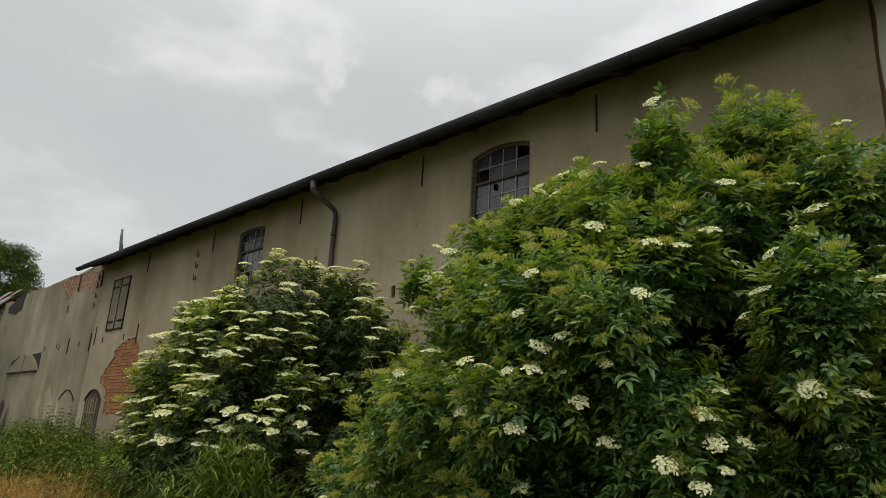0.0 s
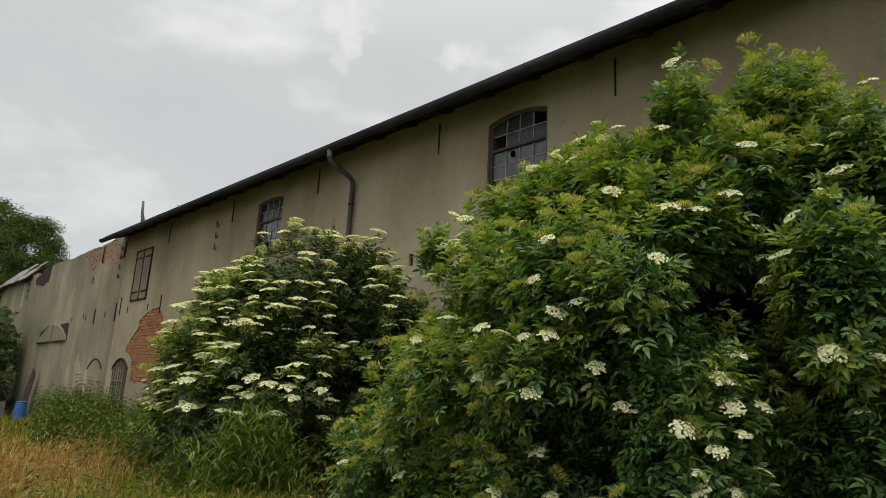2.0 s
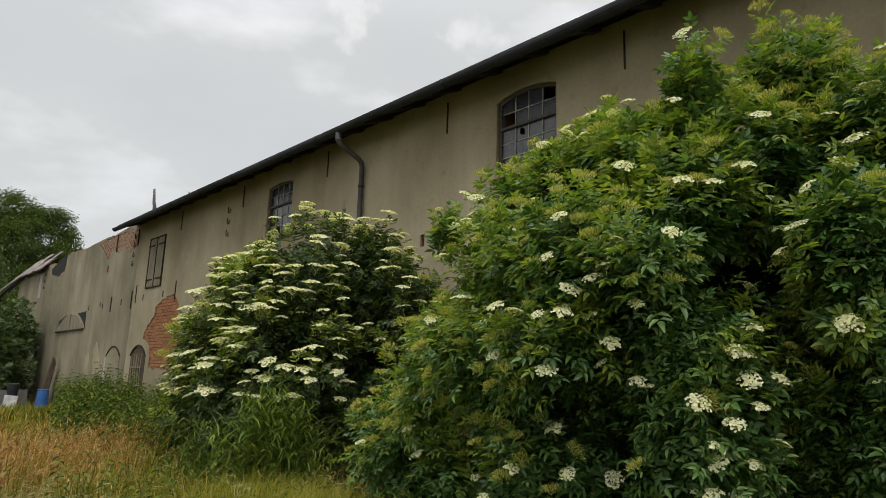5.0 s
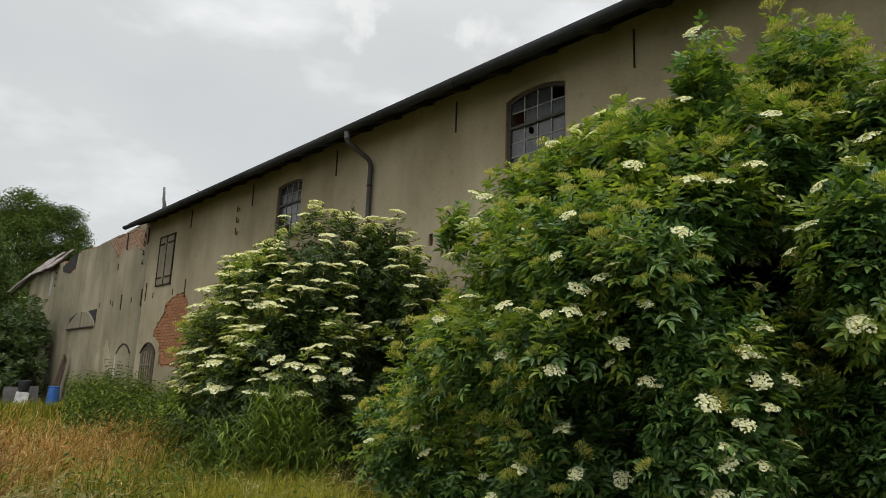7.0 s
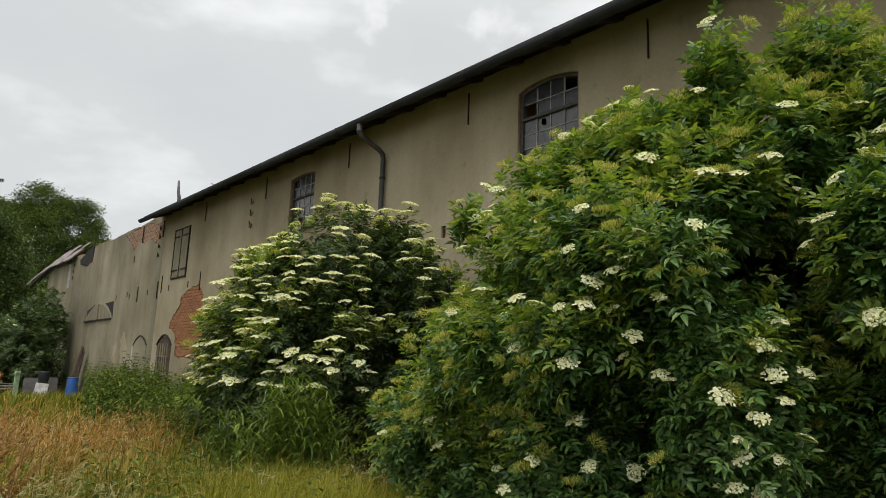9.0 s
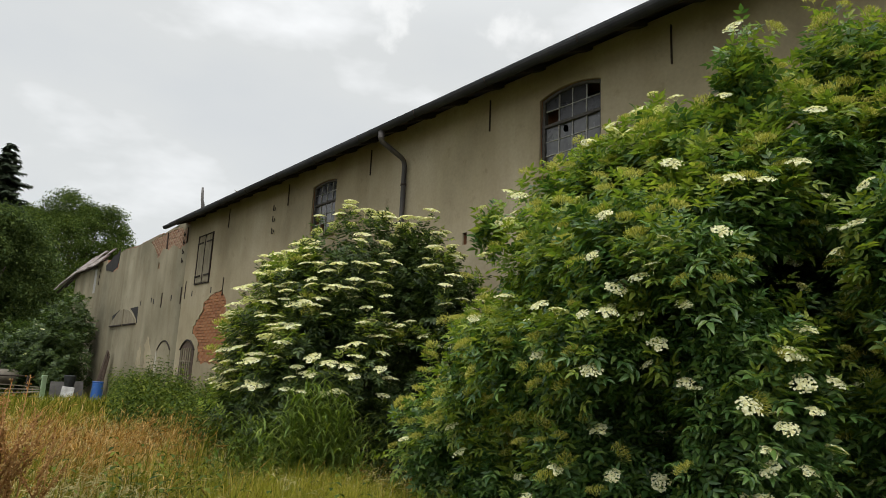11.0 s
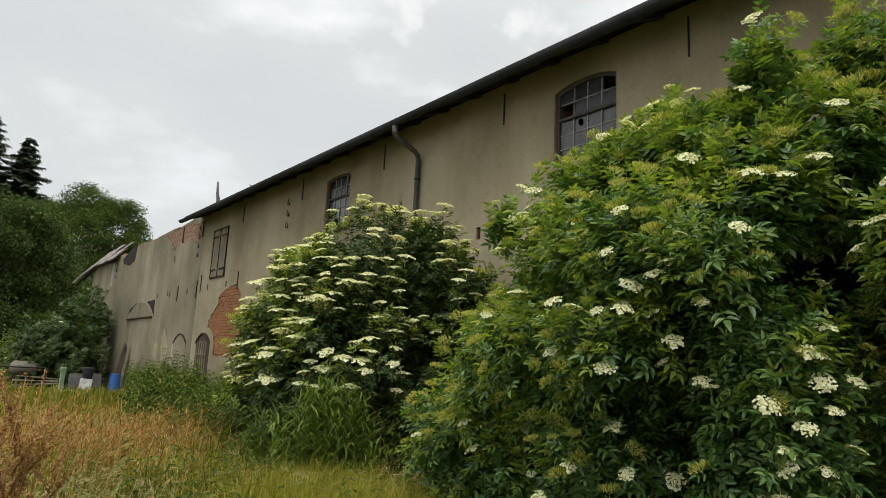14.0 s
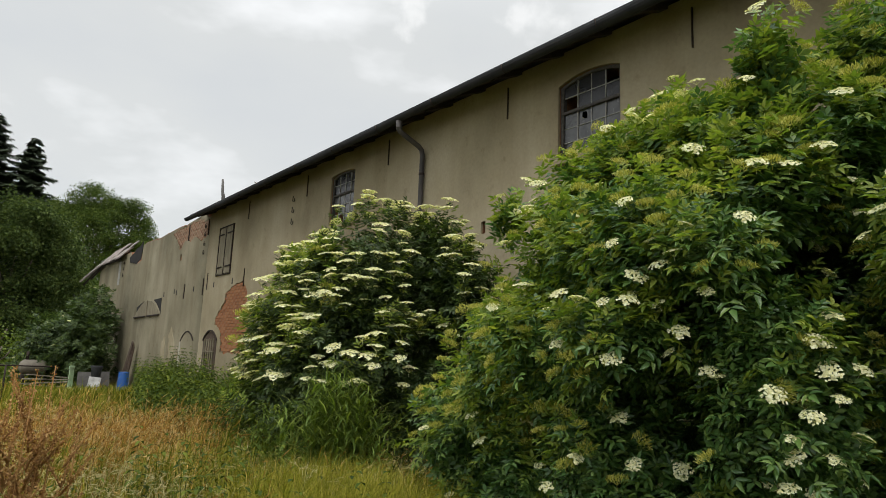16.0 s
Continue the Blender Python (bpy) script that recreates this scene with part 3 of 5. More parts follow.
bp("plaster", plate([(0.88, -0.1), (Y_END, -0.1), (Y_END, 5.50), (0.88, 5.50)], win_holes + slot_holes + [patch_hole], X0, X0 + 0.03), M_PLASTER, label="stained beige plaster with dirt streaks")
bp("plaster", plate(rough_loop([(-12, -0.1), (0.86, -0.1), (0.84, 5.50), (-12, 5.50)], 0.18, 0.025, 4.0), [], X0 - 0.045, X0 + 0.03), M_PLASTER_PALE, label="paler plaster with a crumbled edge")
bp("wall", boxed(14.4, 14.8, -12, Y_END, -0.1, 5.50), M_PLASTER)
bp("gable_wall", boxed(X0 + 0.4, 14.4, -12, -11.6, -0.1, 5.50), M_PLASTER)
bp("gable_wall", boxed(X0 + 0.4, 14.4, Y_END - 0.38, Y_END, -0.1, 5.50), M_PLASTER)

# roof: low pitch, boards on rafters, felt on top
SLOPE = math.tan(radians(24))
OVER = 0.485


def roof_z(x):
    return EAVE + 0.10 + (x - (X0 - OVER)) * SLOPE


ridge = (X0 + 14.8) / 2


def slab(x0, x1, y0, y1, lift, thick, mirror=False):
    bm = bmesh.new()
    vs = []
    for y in (y0, y1):
        for x in (x0, x1):
            for t in (0, thick):
                z = roof_z(x) + lift + t
                vs.append(bm.verts.new(((2 * ridge - x) if mirror else x, y, z)))
    for f in ((0, 1, 3, 2), (4, 6, 7, 5), (0, 4, 5, 1), (2, 3, 7, 6), (1, 5, 7, 3), (0, 2, 6, 4)):
        bm.faces.new([vs[i] for i in f])
    bmesh.ops.recalc_face_normals(bm, faces=bm.faces[:])
    return bm


bp("roof", slab(X0 - OVER, ridge, -12.3, Y_END + 0.35, 0.03, 0.05), M_FELT, label="dark felt roof of low pitch")
bp("roof", slab(X0 - OVER, ridge, -12.3, Y_END + 0.35, 0.03, 0.05, True), M_FELT)
for k in range(4):
    bp("eave_board", slab(X0 - OVER + 0.12 * k + 0.005, X0 - OVER + 0.12 * k + 0.115, -12.2, Y_END + 0.3, 0.0, 0.026), M_ROOFWOOD)
y = -11.6
while y < Y_END + 0.2:
    bm = slab(X0 - OVER + 0.04, X0 + 0.3, y - 0.05, y + 0.05, -0.085, 0.082)
    bp("rafter", bm, M_ROOFWOOD)
    y += 0.735


def gutter():
    bm = bmesh.new()
    n = 9
    rings = []
    for yy in np.linspace(-12.3, Y_END + 0.42, 42):
        sag = 0.012 * math.sin(yy * 1.1) + 0.008 * math.sin(yy * 2.7)
        outer, inner = [], []
        for k in range(n):
            a = math.pi + math.pi * k / (n - 1)
            outer.append(bm.verts.new((X0 - OVER - 0.05 + 0.07 * math.cos(a), yy, EAVE + 0.075 + sag + 0.075 * math.sin(a))))
            inner.append(bm.verts.new((X0 - OVER - 0.05 + 0.063 * math.cos(a), yy, EAVE + 0.078 + sag + 0.066 * math.sin(a))))
        rings.append(outer + inner[::-1])
    for a, b in zip(rings, rings[1:]):
        for k in range(2 * n):
            bm.faces.new((a[k], a[(k + 1) % (2 * n)], b[(k + 1) % (2 * n)], b[k]))
    bm.faces.new(rings[0])
    bm.faces.new(rings[-1][::-1])
    bmesh.ops.recalc_face_normals(bm, faces=bm.faces[:])
    return bm


bp("gutter", gutter(), M_GUTTER, label="dark half-round gutter along the eaves")
y = -11.9
while y < Y_END + 0.3:
    bp("gutter_bracket", tube([(X0 - OVER - 0.128, y, EAVE + 0.09), (X0 - OVER - 0.11, y, EAVE + 0.02), (X0 - OVER - 0.05, y, EAVE - 0.012), (X0 - OVER + 0.02, y, EAVE + 0.03), (X0 - OVER + 0.04, y, EAVE + 0.11)], 0.009, 5), M_IRON)
    y += 1.47
pipe = bp("downpipe", tube([(X0 - OVER - 0.05, 8.10, EAVE + 0.02), (X0 - OVER - 0.05, 8.10, EAVE - 0.10), (X0 - OVER - 0.03, 8.10, EAVE - 0.14), (X0 - 0.14, 8.11, EAVE - 0.29),
                           (X0 - 0.08, 8.12, EAVE - 0.33), (X0 - 0.06, 8.12, EAVE - 0.41), (X0 - 0.06, 8.12, 2.6), (X0 - 0.06, 8.12, 0.0)], [0.052, 0.044, 0.04, 0.04, 0.04, 0.04, 0.04, 0.04], 12), M_PIPE, label="weathered zinc downpipe with two bends")
for z in (4.5, 3.0, 1.2):
    bp("pipe_clamp", tube([(X0 - 0.06, 8.12, z), (X0 - 0.06, 8.12, z + 0.035)], 0.046, 12), M_IRON, pipe)
bp("pipe_collar", tube([(X0 - OVER - 0.05, 8.10, EAVE - 0.10), (X0 - OVER - 0.05, 8.10, EAVE - 0.07)], 0.05, 12), M_PIPE, pipe)

# iron wall ties under the eaves, lower ties and climbing hooks
for y in (0.7, 3.50, 6.25, 9.18, 12.22, 15.34):
    bp("wall_tie", boxed(X0 - 0.02, X0 + 0.01, y - 0.008, y + 0.008, 4.91, 5.36, bevel=0.004), M_IRON)
for y, z0, z1 in ((15.29, 3.27, 3.70), (17.92, 3.35, 3.82)):
    bp("wall_tie", boxed(X0 - 0.02, X0 + 0.01, y - 0.008, y + 0.008, z0, z1, bevel=0.004), M_IRON)
for y, z in ((16.06, 3.45), (17.39, 3.46)):
    bp("vent_slot", boxed(X0 - 0.004, X0 + 0.015, y - 0.03, y + 0.03, z - 0.075, z + 0.075, bevel=0.003), M_DARK)


def hook(y, z):
    return tube([(X0 - 0.03, y + 0.045, z + 0.055), (X0 - 0.035, y + 0.045, z - 0.05), (X0 - 0.035, y + 0.02, z - 0.075), (X0 - 0.035, y - 0.03, z - 0.075), (X0 - 0.035, y - 0.05, z - 0.05), (X0 - 0.035, y - 0.05, z - 0.01)], 0.010, 6)


for z in (4.97, 4.73, 4.48):
    bp("climbing_hook", hook(12.79, z), M_IRON)


def window(y0, y1, z0, z1, rise, broken):
    """Arched iron-barred window set deep in the wall, four lights wide."""
    x = X0 + 0.075
    win = bp("window", plate(arch(y0 + 0.001, y1 - 0.001, z0, z1, rise), [arch(y0 + 0.045, y1 - 0.045, z0 + 0.05, z1 - 0.03, rise - 0.005)], x - 0.03, x + 0.03), M_TRANSOM, label="dark wooden frame, arched, with worn glazing bars")
    cols = [y0 + 0.045 + (y1 - y0 - 0.09) * k / 4 for k in range(5)]
    rows = [z0 + 0.05, z0 + 0.22, z0 + 0.40, z0 + 0.60, z0 + 0.80, z1 + rise - 0.03]
    head = lambda yy: z1 - 0.03 + (rise - 0.005) * max(0.0, math.sin(math.pi * (yy - y0 - 0.045) / (y1 - y0 - 0.09))) ** 0.8
    for c in cols[1:-1]:
        bp("glazing_bar", boxed(x - 0.014, x + 0.012, c - 0.007, c + 0.007, z0 + 0.05, head(c), bevel=0.003), M_FRAME, win)
    for k, r in enumerate(rows[1:-1]):
        if k == 2:
            bp("transom", boxed(x - 0.035, x + 0.02, y0 + 0.02, y1 - 0.02, r - 0.02, r + 0.02, bevel=0.004), M_TRANSOM, win)
        else:
            bp("glazing_bar", boxed(x - 0.012, x + 0.010, cols[0], cols[-1], r - 0.006, r + 0.006, bevel=0.002), M_FRAME, win)
    rng = random.Random(broken)
    for i in range(4):
        for j in range(5):
            a, b = cols[i] + 0.004, cols[i + 1] - 0.004
            lo, hi = rows[j] + 0.004, rows[j + 1] - 0.004
            quad = [(a, lo), (b, lo), (b, min(hi, head(b))), ((a + b) / 2, min(hi, head((a + b) / 2))), (a, min(hi, head(a)))]
            hole = []
            if (i, j) == (2, 2) and broken == 1:
                cy, cz = a + 0.10, (lo + hi) / 2
                hole = [rough_loop([(cy + r * math.cos(q), cz + r * math.sin(q)) for q, r in ((0, 0.05), (1.0, 0.075), (2.0, 0.05), (3.0, 0.035), (4.1, 0.055), (5.2, 0.04))], 0.03, 0.012)]
            if (i, j) in ((0, 4), (3, 3)) and broken == 1 or (i, j) in ((3, 1), (2, 0)) and broken == 2:
                continue
            tilt = rng.uniform(-0.008, 0.008)
            bm = plate(quad, hole, x - 0.002, x + 0.002)
            for v in bm.verts:
                v.co.x += tilt * (v.co.y - a) / 0.2 + rng.uniform(-0.0005, 0.0005)
            bp("pane", bm, M_GLASS if j < 3 else M_GLASS_DARK, win)
    bp("sill", boxed(X0 - 0.05, X0 + 0.10, y0 - 0.05, y1 + 0.05, z0 - 0.07, z0 - 0.003, bevel=0.008), M_PLASTER, win)
    return win


window(*WINDOWS[0], broken=1)
window(*WINDOWS[1], broken=2)

# boarded loading hatch
hatch = bp("hatch", boxed(X0 - 0.018, X0 + 0.005, 16.27, 17.22, 3.70, 4.90, bevel=0.004), M_BOARD, label="boarded loading hatch with iron edging")
for a, b, c, d in ((16.245, 16.27, 3.66, 4.95), (17.22, 17.245, 3.66, 4.95), (16.735, 16.755, 3.68, 4.92)):
    bp("frame_bar", boxed(X0 - 0.035, X0 + 0.005, a, b, c, d, bevel=0.004), M_IRON, hatch)
for z in (3.66, 4.92):
    bp("frame_bar", boxed(X0 - 0.034, X0 + 0.004, 16.23, 17.26, z, z + 0.022, bevel=0.004), M_IRON, hatch)
for y0, y1 in ((16.24, 16.62), (16.88, 17.25)):
    for z in (3.86, 4.72):
        bp("hinge_strap", boxed(X0 - 0.045, X0 - 0.01, y0, y1, z, z + 0.03, bevel=0.004), M_IRON, hatch)

# ---- ruined wing beyond the roof ----
wing = thing("ruined_wing", "roofless ruined barn wing with broken plaster and brick", "ruin", (X0, 26, 0))
INVW = Matrix.Translation((-X0, -26, 0))


def rp(name, bm, material, parent=None, label=""):
    bmesh.ops.transform(bm, matrix=INVW, verts=bm.verts[:])
    return part(name, bm, material, parent or wing, label)


skyline = [(18.16, 5.42), (18.5, 5.50), (18.52, 5.60), (19.1, 5.58), (19.12, 5.52), (19.5, 5.56), (20.3, 5.52), (20.32, 5.46), (21.0, 5.54), (21.6, 5.52), (22.7, 5.49), (23.4, 5.46), (24.6, 5.53), (25.35, 5.50), (25.42, 4.95), (26.1, 4.86), (26.9, 5.02), (27.1, 5.08), (27.2, 5.42), (29.0, 5.44), (32.6, 5.40)]
brick_top = rough_loop([(18.2, 5.35), (17.9 + 0.3, 4.95), (18.8, 4.80), (19.3, 5.0), (19.8, 4.88), (20.3, 5.02), (20.75, 4.70), (21.1, 5.02), (21.7, 5.35), (21.3, 5.44), (19.2, 5.46)], 0.09, 0.09, 2.0)
scars = [rough_loop([(20.5, 4.45), (20.7, 4.42), (20.68, 4.62), (20.56, 4.6)], 0.07, 0.05, 3)]
core = [(18.16, -0.1), (32.6, -0.1)] + skyline[::-1]
rp("wall", plate(core, [], X0 + 0.03, X0 + 0.40), M_MORTAR, label="brick core of the ruined wall")
rp("plaster", plate(rough_loop(core[:2] + [(y, z - 0.03) for y, z in core[2:]], 0.3, 0.02, 7.0), [brick_top, *scars], X0, X0 + 0.03), M_PLASTER_RUIN, label="stained beige plaster with long dirt streaks")
rp("end_wall", boxed(X0 + 0.4, X0 + 6, 32.2, 32.6, -0.1, 4.6), M_PLASTER)
rp("back_wall", boxed(X0 + 6, X0 + 6.4, 18.2, 32.6, -0.1, 3.4), M_PLASTER)

for k, l in enumerate([[(20.2, 1.5), (20.8, 1.5), (20.95, 2.2), (20.7, 2.42), (20.4, 2.0)], [(21.25, 1.5), (21.7, 1.6), (21.6, 2.05), (21.35, 2.1)], [(19.9, 1.2), (20.12, 1.3), (20.08, 1.8), (19.95, 1.7)]]):
    rp("plaster_flake", plate(rough_loop(l, 0.07, 0.10, 5.0 + k), [], X0 - 0.012, X0 + 0.002), M_PLASTER, label="loose flake of older plaster")

# loft hatch of two half-round shutters under a flat arch
loft = rp("loft_hatch", plate([(22.25, 2.84), (23.78, 2.84), (23.78, 3.36), (23.3, 3.33), (22.8, 3.2), (22.4, 3.0), (22.25, 2.88)], [], X0 - 0.02, X0 + 0.005), M_BOARD, label="arched loft hatch with two grey boarded shutters")
rp("shutter", plate([(23.82, 2.84), (25.35, 2.84), (25.35, 2.88), (25.15, 3.02), (24.75, 3.2), (24.3, 3.33), (23.82, 3.37)], [], X0 - 0.026, X0 + 0.005), M_BOARD, loft)
for y0, y1, z in ((22.22, 23.7, 2.82), (23.9, 25.4, 2.82)):
    rp("sill_bar", boxed(X0 - 0.055, X0 - 0.02, y0, y1, z, z + 0.045, bevel=0.006), M_IRON, loft)
rp("gap", plate([(22.2, 3.38), (22.15, 2.85), (22.3, 3.0), (22.65, 3.2), (23.1, 3.36)], [], X0 - 0.01, X0 + 0.002), M_DARK, loft, "dark gap over the shutters")
rp("gap", plate([(24.3, 3.38), (24.8, 3.24), (25.2, 3.02), (25.25, 3.2)], [], X0 - 0.01, X0 + 0.002), M_DARK, loft, "dark gap over the shutters")
rp("mullion", boxed(X0 - 0.05, X0 - 0.02, 23.76, 23.84, 2.84, 3.37, bevel=0.006), M_BOARD, loft)


def arch_rim(y0, y1, z0, z1, rise, wide, x0, x1):
    o = arch(y0 - wide, y1 + wide, z1 - 0.05, z1, rise + wide)[2:]
    i = arch(y0, y1, z1 - 0.05, z1, rise)[2:]
    bm = bmesh.new()
    rings = []
    for (a, b), (c, d) in zip(o, i):
        rings.append([bm.verts.new(p) for p in ((x0, a, b), (x1, a, b), (x1, c, d), (x0, c, d))])
    for p, q in zip(rings, rings[1:]):
        for k in range(4):
            bm.faces.new((p[k], p[(k + 1) % 4], q[(k + 1) % 4], q[k]))
    bm.faces.new(rings[0])
    bm.faces.new(rings[-1][::-1])
    bmesh.ops.recalc_face_normals(bm, faces=bm.faces[:])
    return bm


door = rp("walled_up_door", plate(arch(18.60, 19.70, 0.0, 2.0, 0.25), [], X0 - 0.012, X0 + 0.004), M_PLASTER_RUIN, label="arched doorway walled up and plastered")
rp("arch_rim", arch_rim(18.60, 19.70, 0, 2.0, 0.25, 0.03, X0 - 0.03, X0 + 0.003), M_IRON, door, "dark weathered arch edge")
rp("jamb", boxed(X0 - 0.03, X0 + 0.003, 19.70, 19.76, 0.0, 1.98, bevel=0.005), M_PLASTER_PALE, door)
door2 = bp("arched_door", plate(arch(16.74, 17.73, 0.0, 2.0, 0.22), [], X0 - 0.012, X0 + 0.004), M_DARKWOOD, label="dark arched stable door with a barred light")
for k in range(5):
    bp("door_bar", boxed(X0 - 0.04, X0 - 0.013, 16.9 + 0.16 * k, 16.94 + 0.16 * k, 0.9, 2.05, bevel=0.004), M_BOARD, door2)
for z in (1.25, 1.7):
    bp("door_bar", boxed(X0 - 0.045, X0 - 0.014, 16.86, 17.62, z, z + 0.04, bevel=0.004), M_BOARD, door2)
bp("arch_rim", arch_rim(16.74, 17.73, 0, 2.0, 0.24, 0.035, X0 - 0.04, X0 + 0.003), M_IRON, door2, "dark weathered arch edge")

for y, z0, z1 in ((18.22, 3.23, 3.69), (19.88, 3.22, 3.65), (18.25, 4.9, 5.35), (20.0, 4.95, 5.45)):
    rp("wall_tie", boxed(X0 - 0.025, X0 + 0.04, y - 0.012, y + 0.012, z0, z1, bevel=0.004), M_IRON)
for y, z in ((19.05, 3.45), (20.67, 3.44), (22.0, 3.47), (20.9, 3.5)):
    rp("vent_slot", boxed(X0 - 0.004, X0 + 0.015, y - 0.035, y + 0.035, z - 0.075, z + 0.075, bevel=0.003), M_DARK)
for z in (5.20, 4.96, 4.70, 4.45):
    rp("climbing_hook", hook(18.42, z), M_IRON)
for z in (4.6, 4.85, 5.1):
    rp("climbing_hook", hook(28.0, z), M_IRON)
rp("slit", boxed(X0 - 0.01, X0 + 0.02, 28.6, 28.95, 4.25, 5.2, bevel=0.004), M_FRAME, label="narrow pale boarded slit")
# near-black sheet stands in for the dark roof interior at the breach
rp("torn_sheet", plate(rough_loop([(25.36, 5.62), (25.45, 4.95), (26.1, 4.84), (27.1, 5.0), (27.2, 5.2), (26.6, 5.3), (26.1, 5.46), (25.8, 5.44)], 0.14, 0.05, 3.0), [], X0 - 0.02, X0 - 0.006), M_DARK, label="torn felt in the breach, coloured as the dark roof interior")

# broken tile roof at the far end
def tile_mesh():
    bm = bmesh.new()
    rows = []
    for v in (0.0, 0.40):
        rows.append([[bm.verts.new((0.24 * u / 6, v, 0.028 * math.sin(u / 6 * 6.283) + t + 0.02 * (v < 0.1))) for u in range(7)] for t in (0, 0.014)])
    for t in (0, 1):
        for k in range(6):
            bm.faces.new((rows[0][t][k], rows[0][t][k + 1], rows[1][t][k + 1], rows[1][t][k]))
    for k in range(6):
        bm.faces.new((rows[0][0][k], rows[0][0][k + 1], rows[0][1][k + 1], rows[0][1][k]))
        bm.faces.new((rows[1][0][k], rows[1][0][k + 1], rows[1][1][k + 1], rows[1][1][k]))
    bmesh.ops.recalc_face_normals(bm, faces=bm.faces[:])
    me = bpy.data.meshes.new("roof_tile")
    bm.to_mesh(me)
    bm.free()
    me.materials.append(M_TILE)
    return me


TILE = tile_mesh()
rr = random.Random(5)
tiles = []
for col in range(36):
    yy = 28.0 + 0.235 * col
    for row in range(6):
        if row * 0.33 > 0.25 + 0.035 * col + 0.3 * math.sin(col * 0.6) + rr.uniform(-0.2, 0.2) or rr.random() < 0.04:
            continue
        sag = 0.35 * max(0.0, (yy - 31.5) / 4.5) ** 1.5
        d = 0.33 * row
        place = Vector((X0 - 0.20 + d * 0.66, yy, 5.26 + d * 0.74 - sag + rr.uniform(-0.02, 0.02)))
        turn = Matrix.Rotation(radians(-90), 4, "Z") @ Matrix.Rotation(radians(48 + rr.uniform(-4, 4)), 4, "X") @ Matrix.Rotation(rr.uniform(-0.06, 0.06), 4, "Z")
        tiles.append(Matrix.Translation((-X0, -26, 0)) @ Matrix.Translation(place) @ turn)
for x, z in ((X0 - 0.1, 5.30), (X0 + 0.2, 5.62)):
    rp("batten", tube([(x, 28.3, z - 0.05), (x, 31.5, z), (x, 33.6, z - 0.2), (x, 35.8, z - 0.55)], 0.05, 5), M_ROOFWOOD)

# vent stick on the roof
stick = thing("vent_post", "thin weathered grey post above the roof", "post", (6.0, 17.98, roof_z(6.0)))
part("post", tube([(0, 0, -0.05), (0.02, 0.02, 0.35), (0.0, 0.06, 0.5), (0.0, 0.14, 0.86)], [0.035, 0.05, 0.04, 0.03], 7), M_GREYBOARD, stick)

twig = thing("dead_twig", "dead twig caught in the gutter", "twig", (X0 - OVER - 0.05, 13.6, EAVE + 0.03))
part("twig", tube([(0, 0, 0), (0.01, 0.06, 0.10), (-0.02, 0.16, 0.15)], [0.014, 0.012, 0.006], 5), M_BARK, twig)

# ---- bushes ----
BIG_HEADS = [(2.89, 2.25, 2.28), (2.93, 2.19, 1.96), (3.89, 1.41, 2.49), (3.59, 1.33, 3.06), (3.34, 1.50, 2.65), (3.24, 1.62, 2.66), (3.52, 1.41, 2.77), (4.09, 1.69, 2.35), (2.97, 2.01, 2.14), (2.91, 2.65, 1.74), (2.91, 2.18, 2.50), (3.64, 2.88, 3.29), (3.49, 3.41, 2.95), (3.21, 1.90, 1.61), (3.09, 2.69, 1.09), (3.47, 2.23, 1.06), (3.25, 1.60, 1.51), (3.39, 1.45, 1.77), (3.46, 1.38, 1.50), (3.35, 1.46, 1.41), (2.94, 2.30, 1.65), (3.40, 3.38, 1.23), (3.20, 3.75, 1.24), (3.45, 1.42, 1.63), (3.05, 1.60, 2.35), (2.97, 3.30, 1.98), (3.47, 1.77, 3.25), (3.51, 1.71, 3.67), (3.34, 2.04, 2.86), (2.98, 2.18, 2.09), (3.20, 2.45, 1.32), (3.05, 1.81, 2.00)]
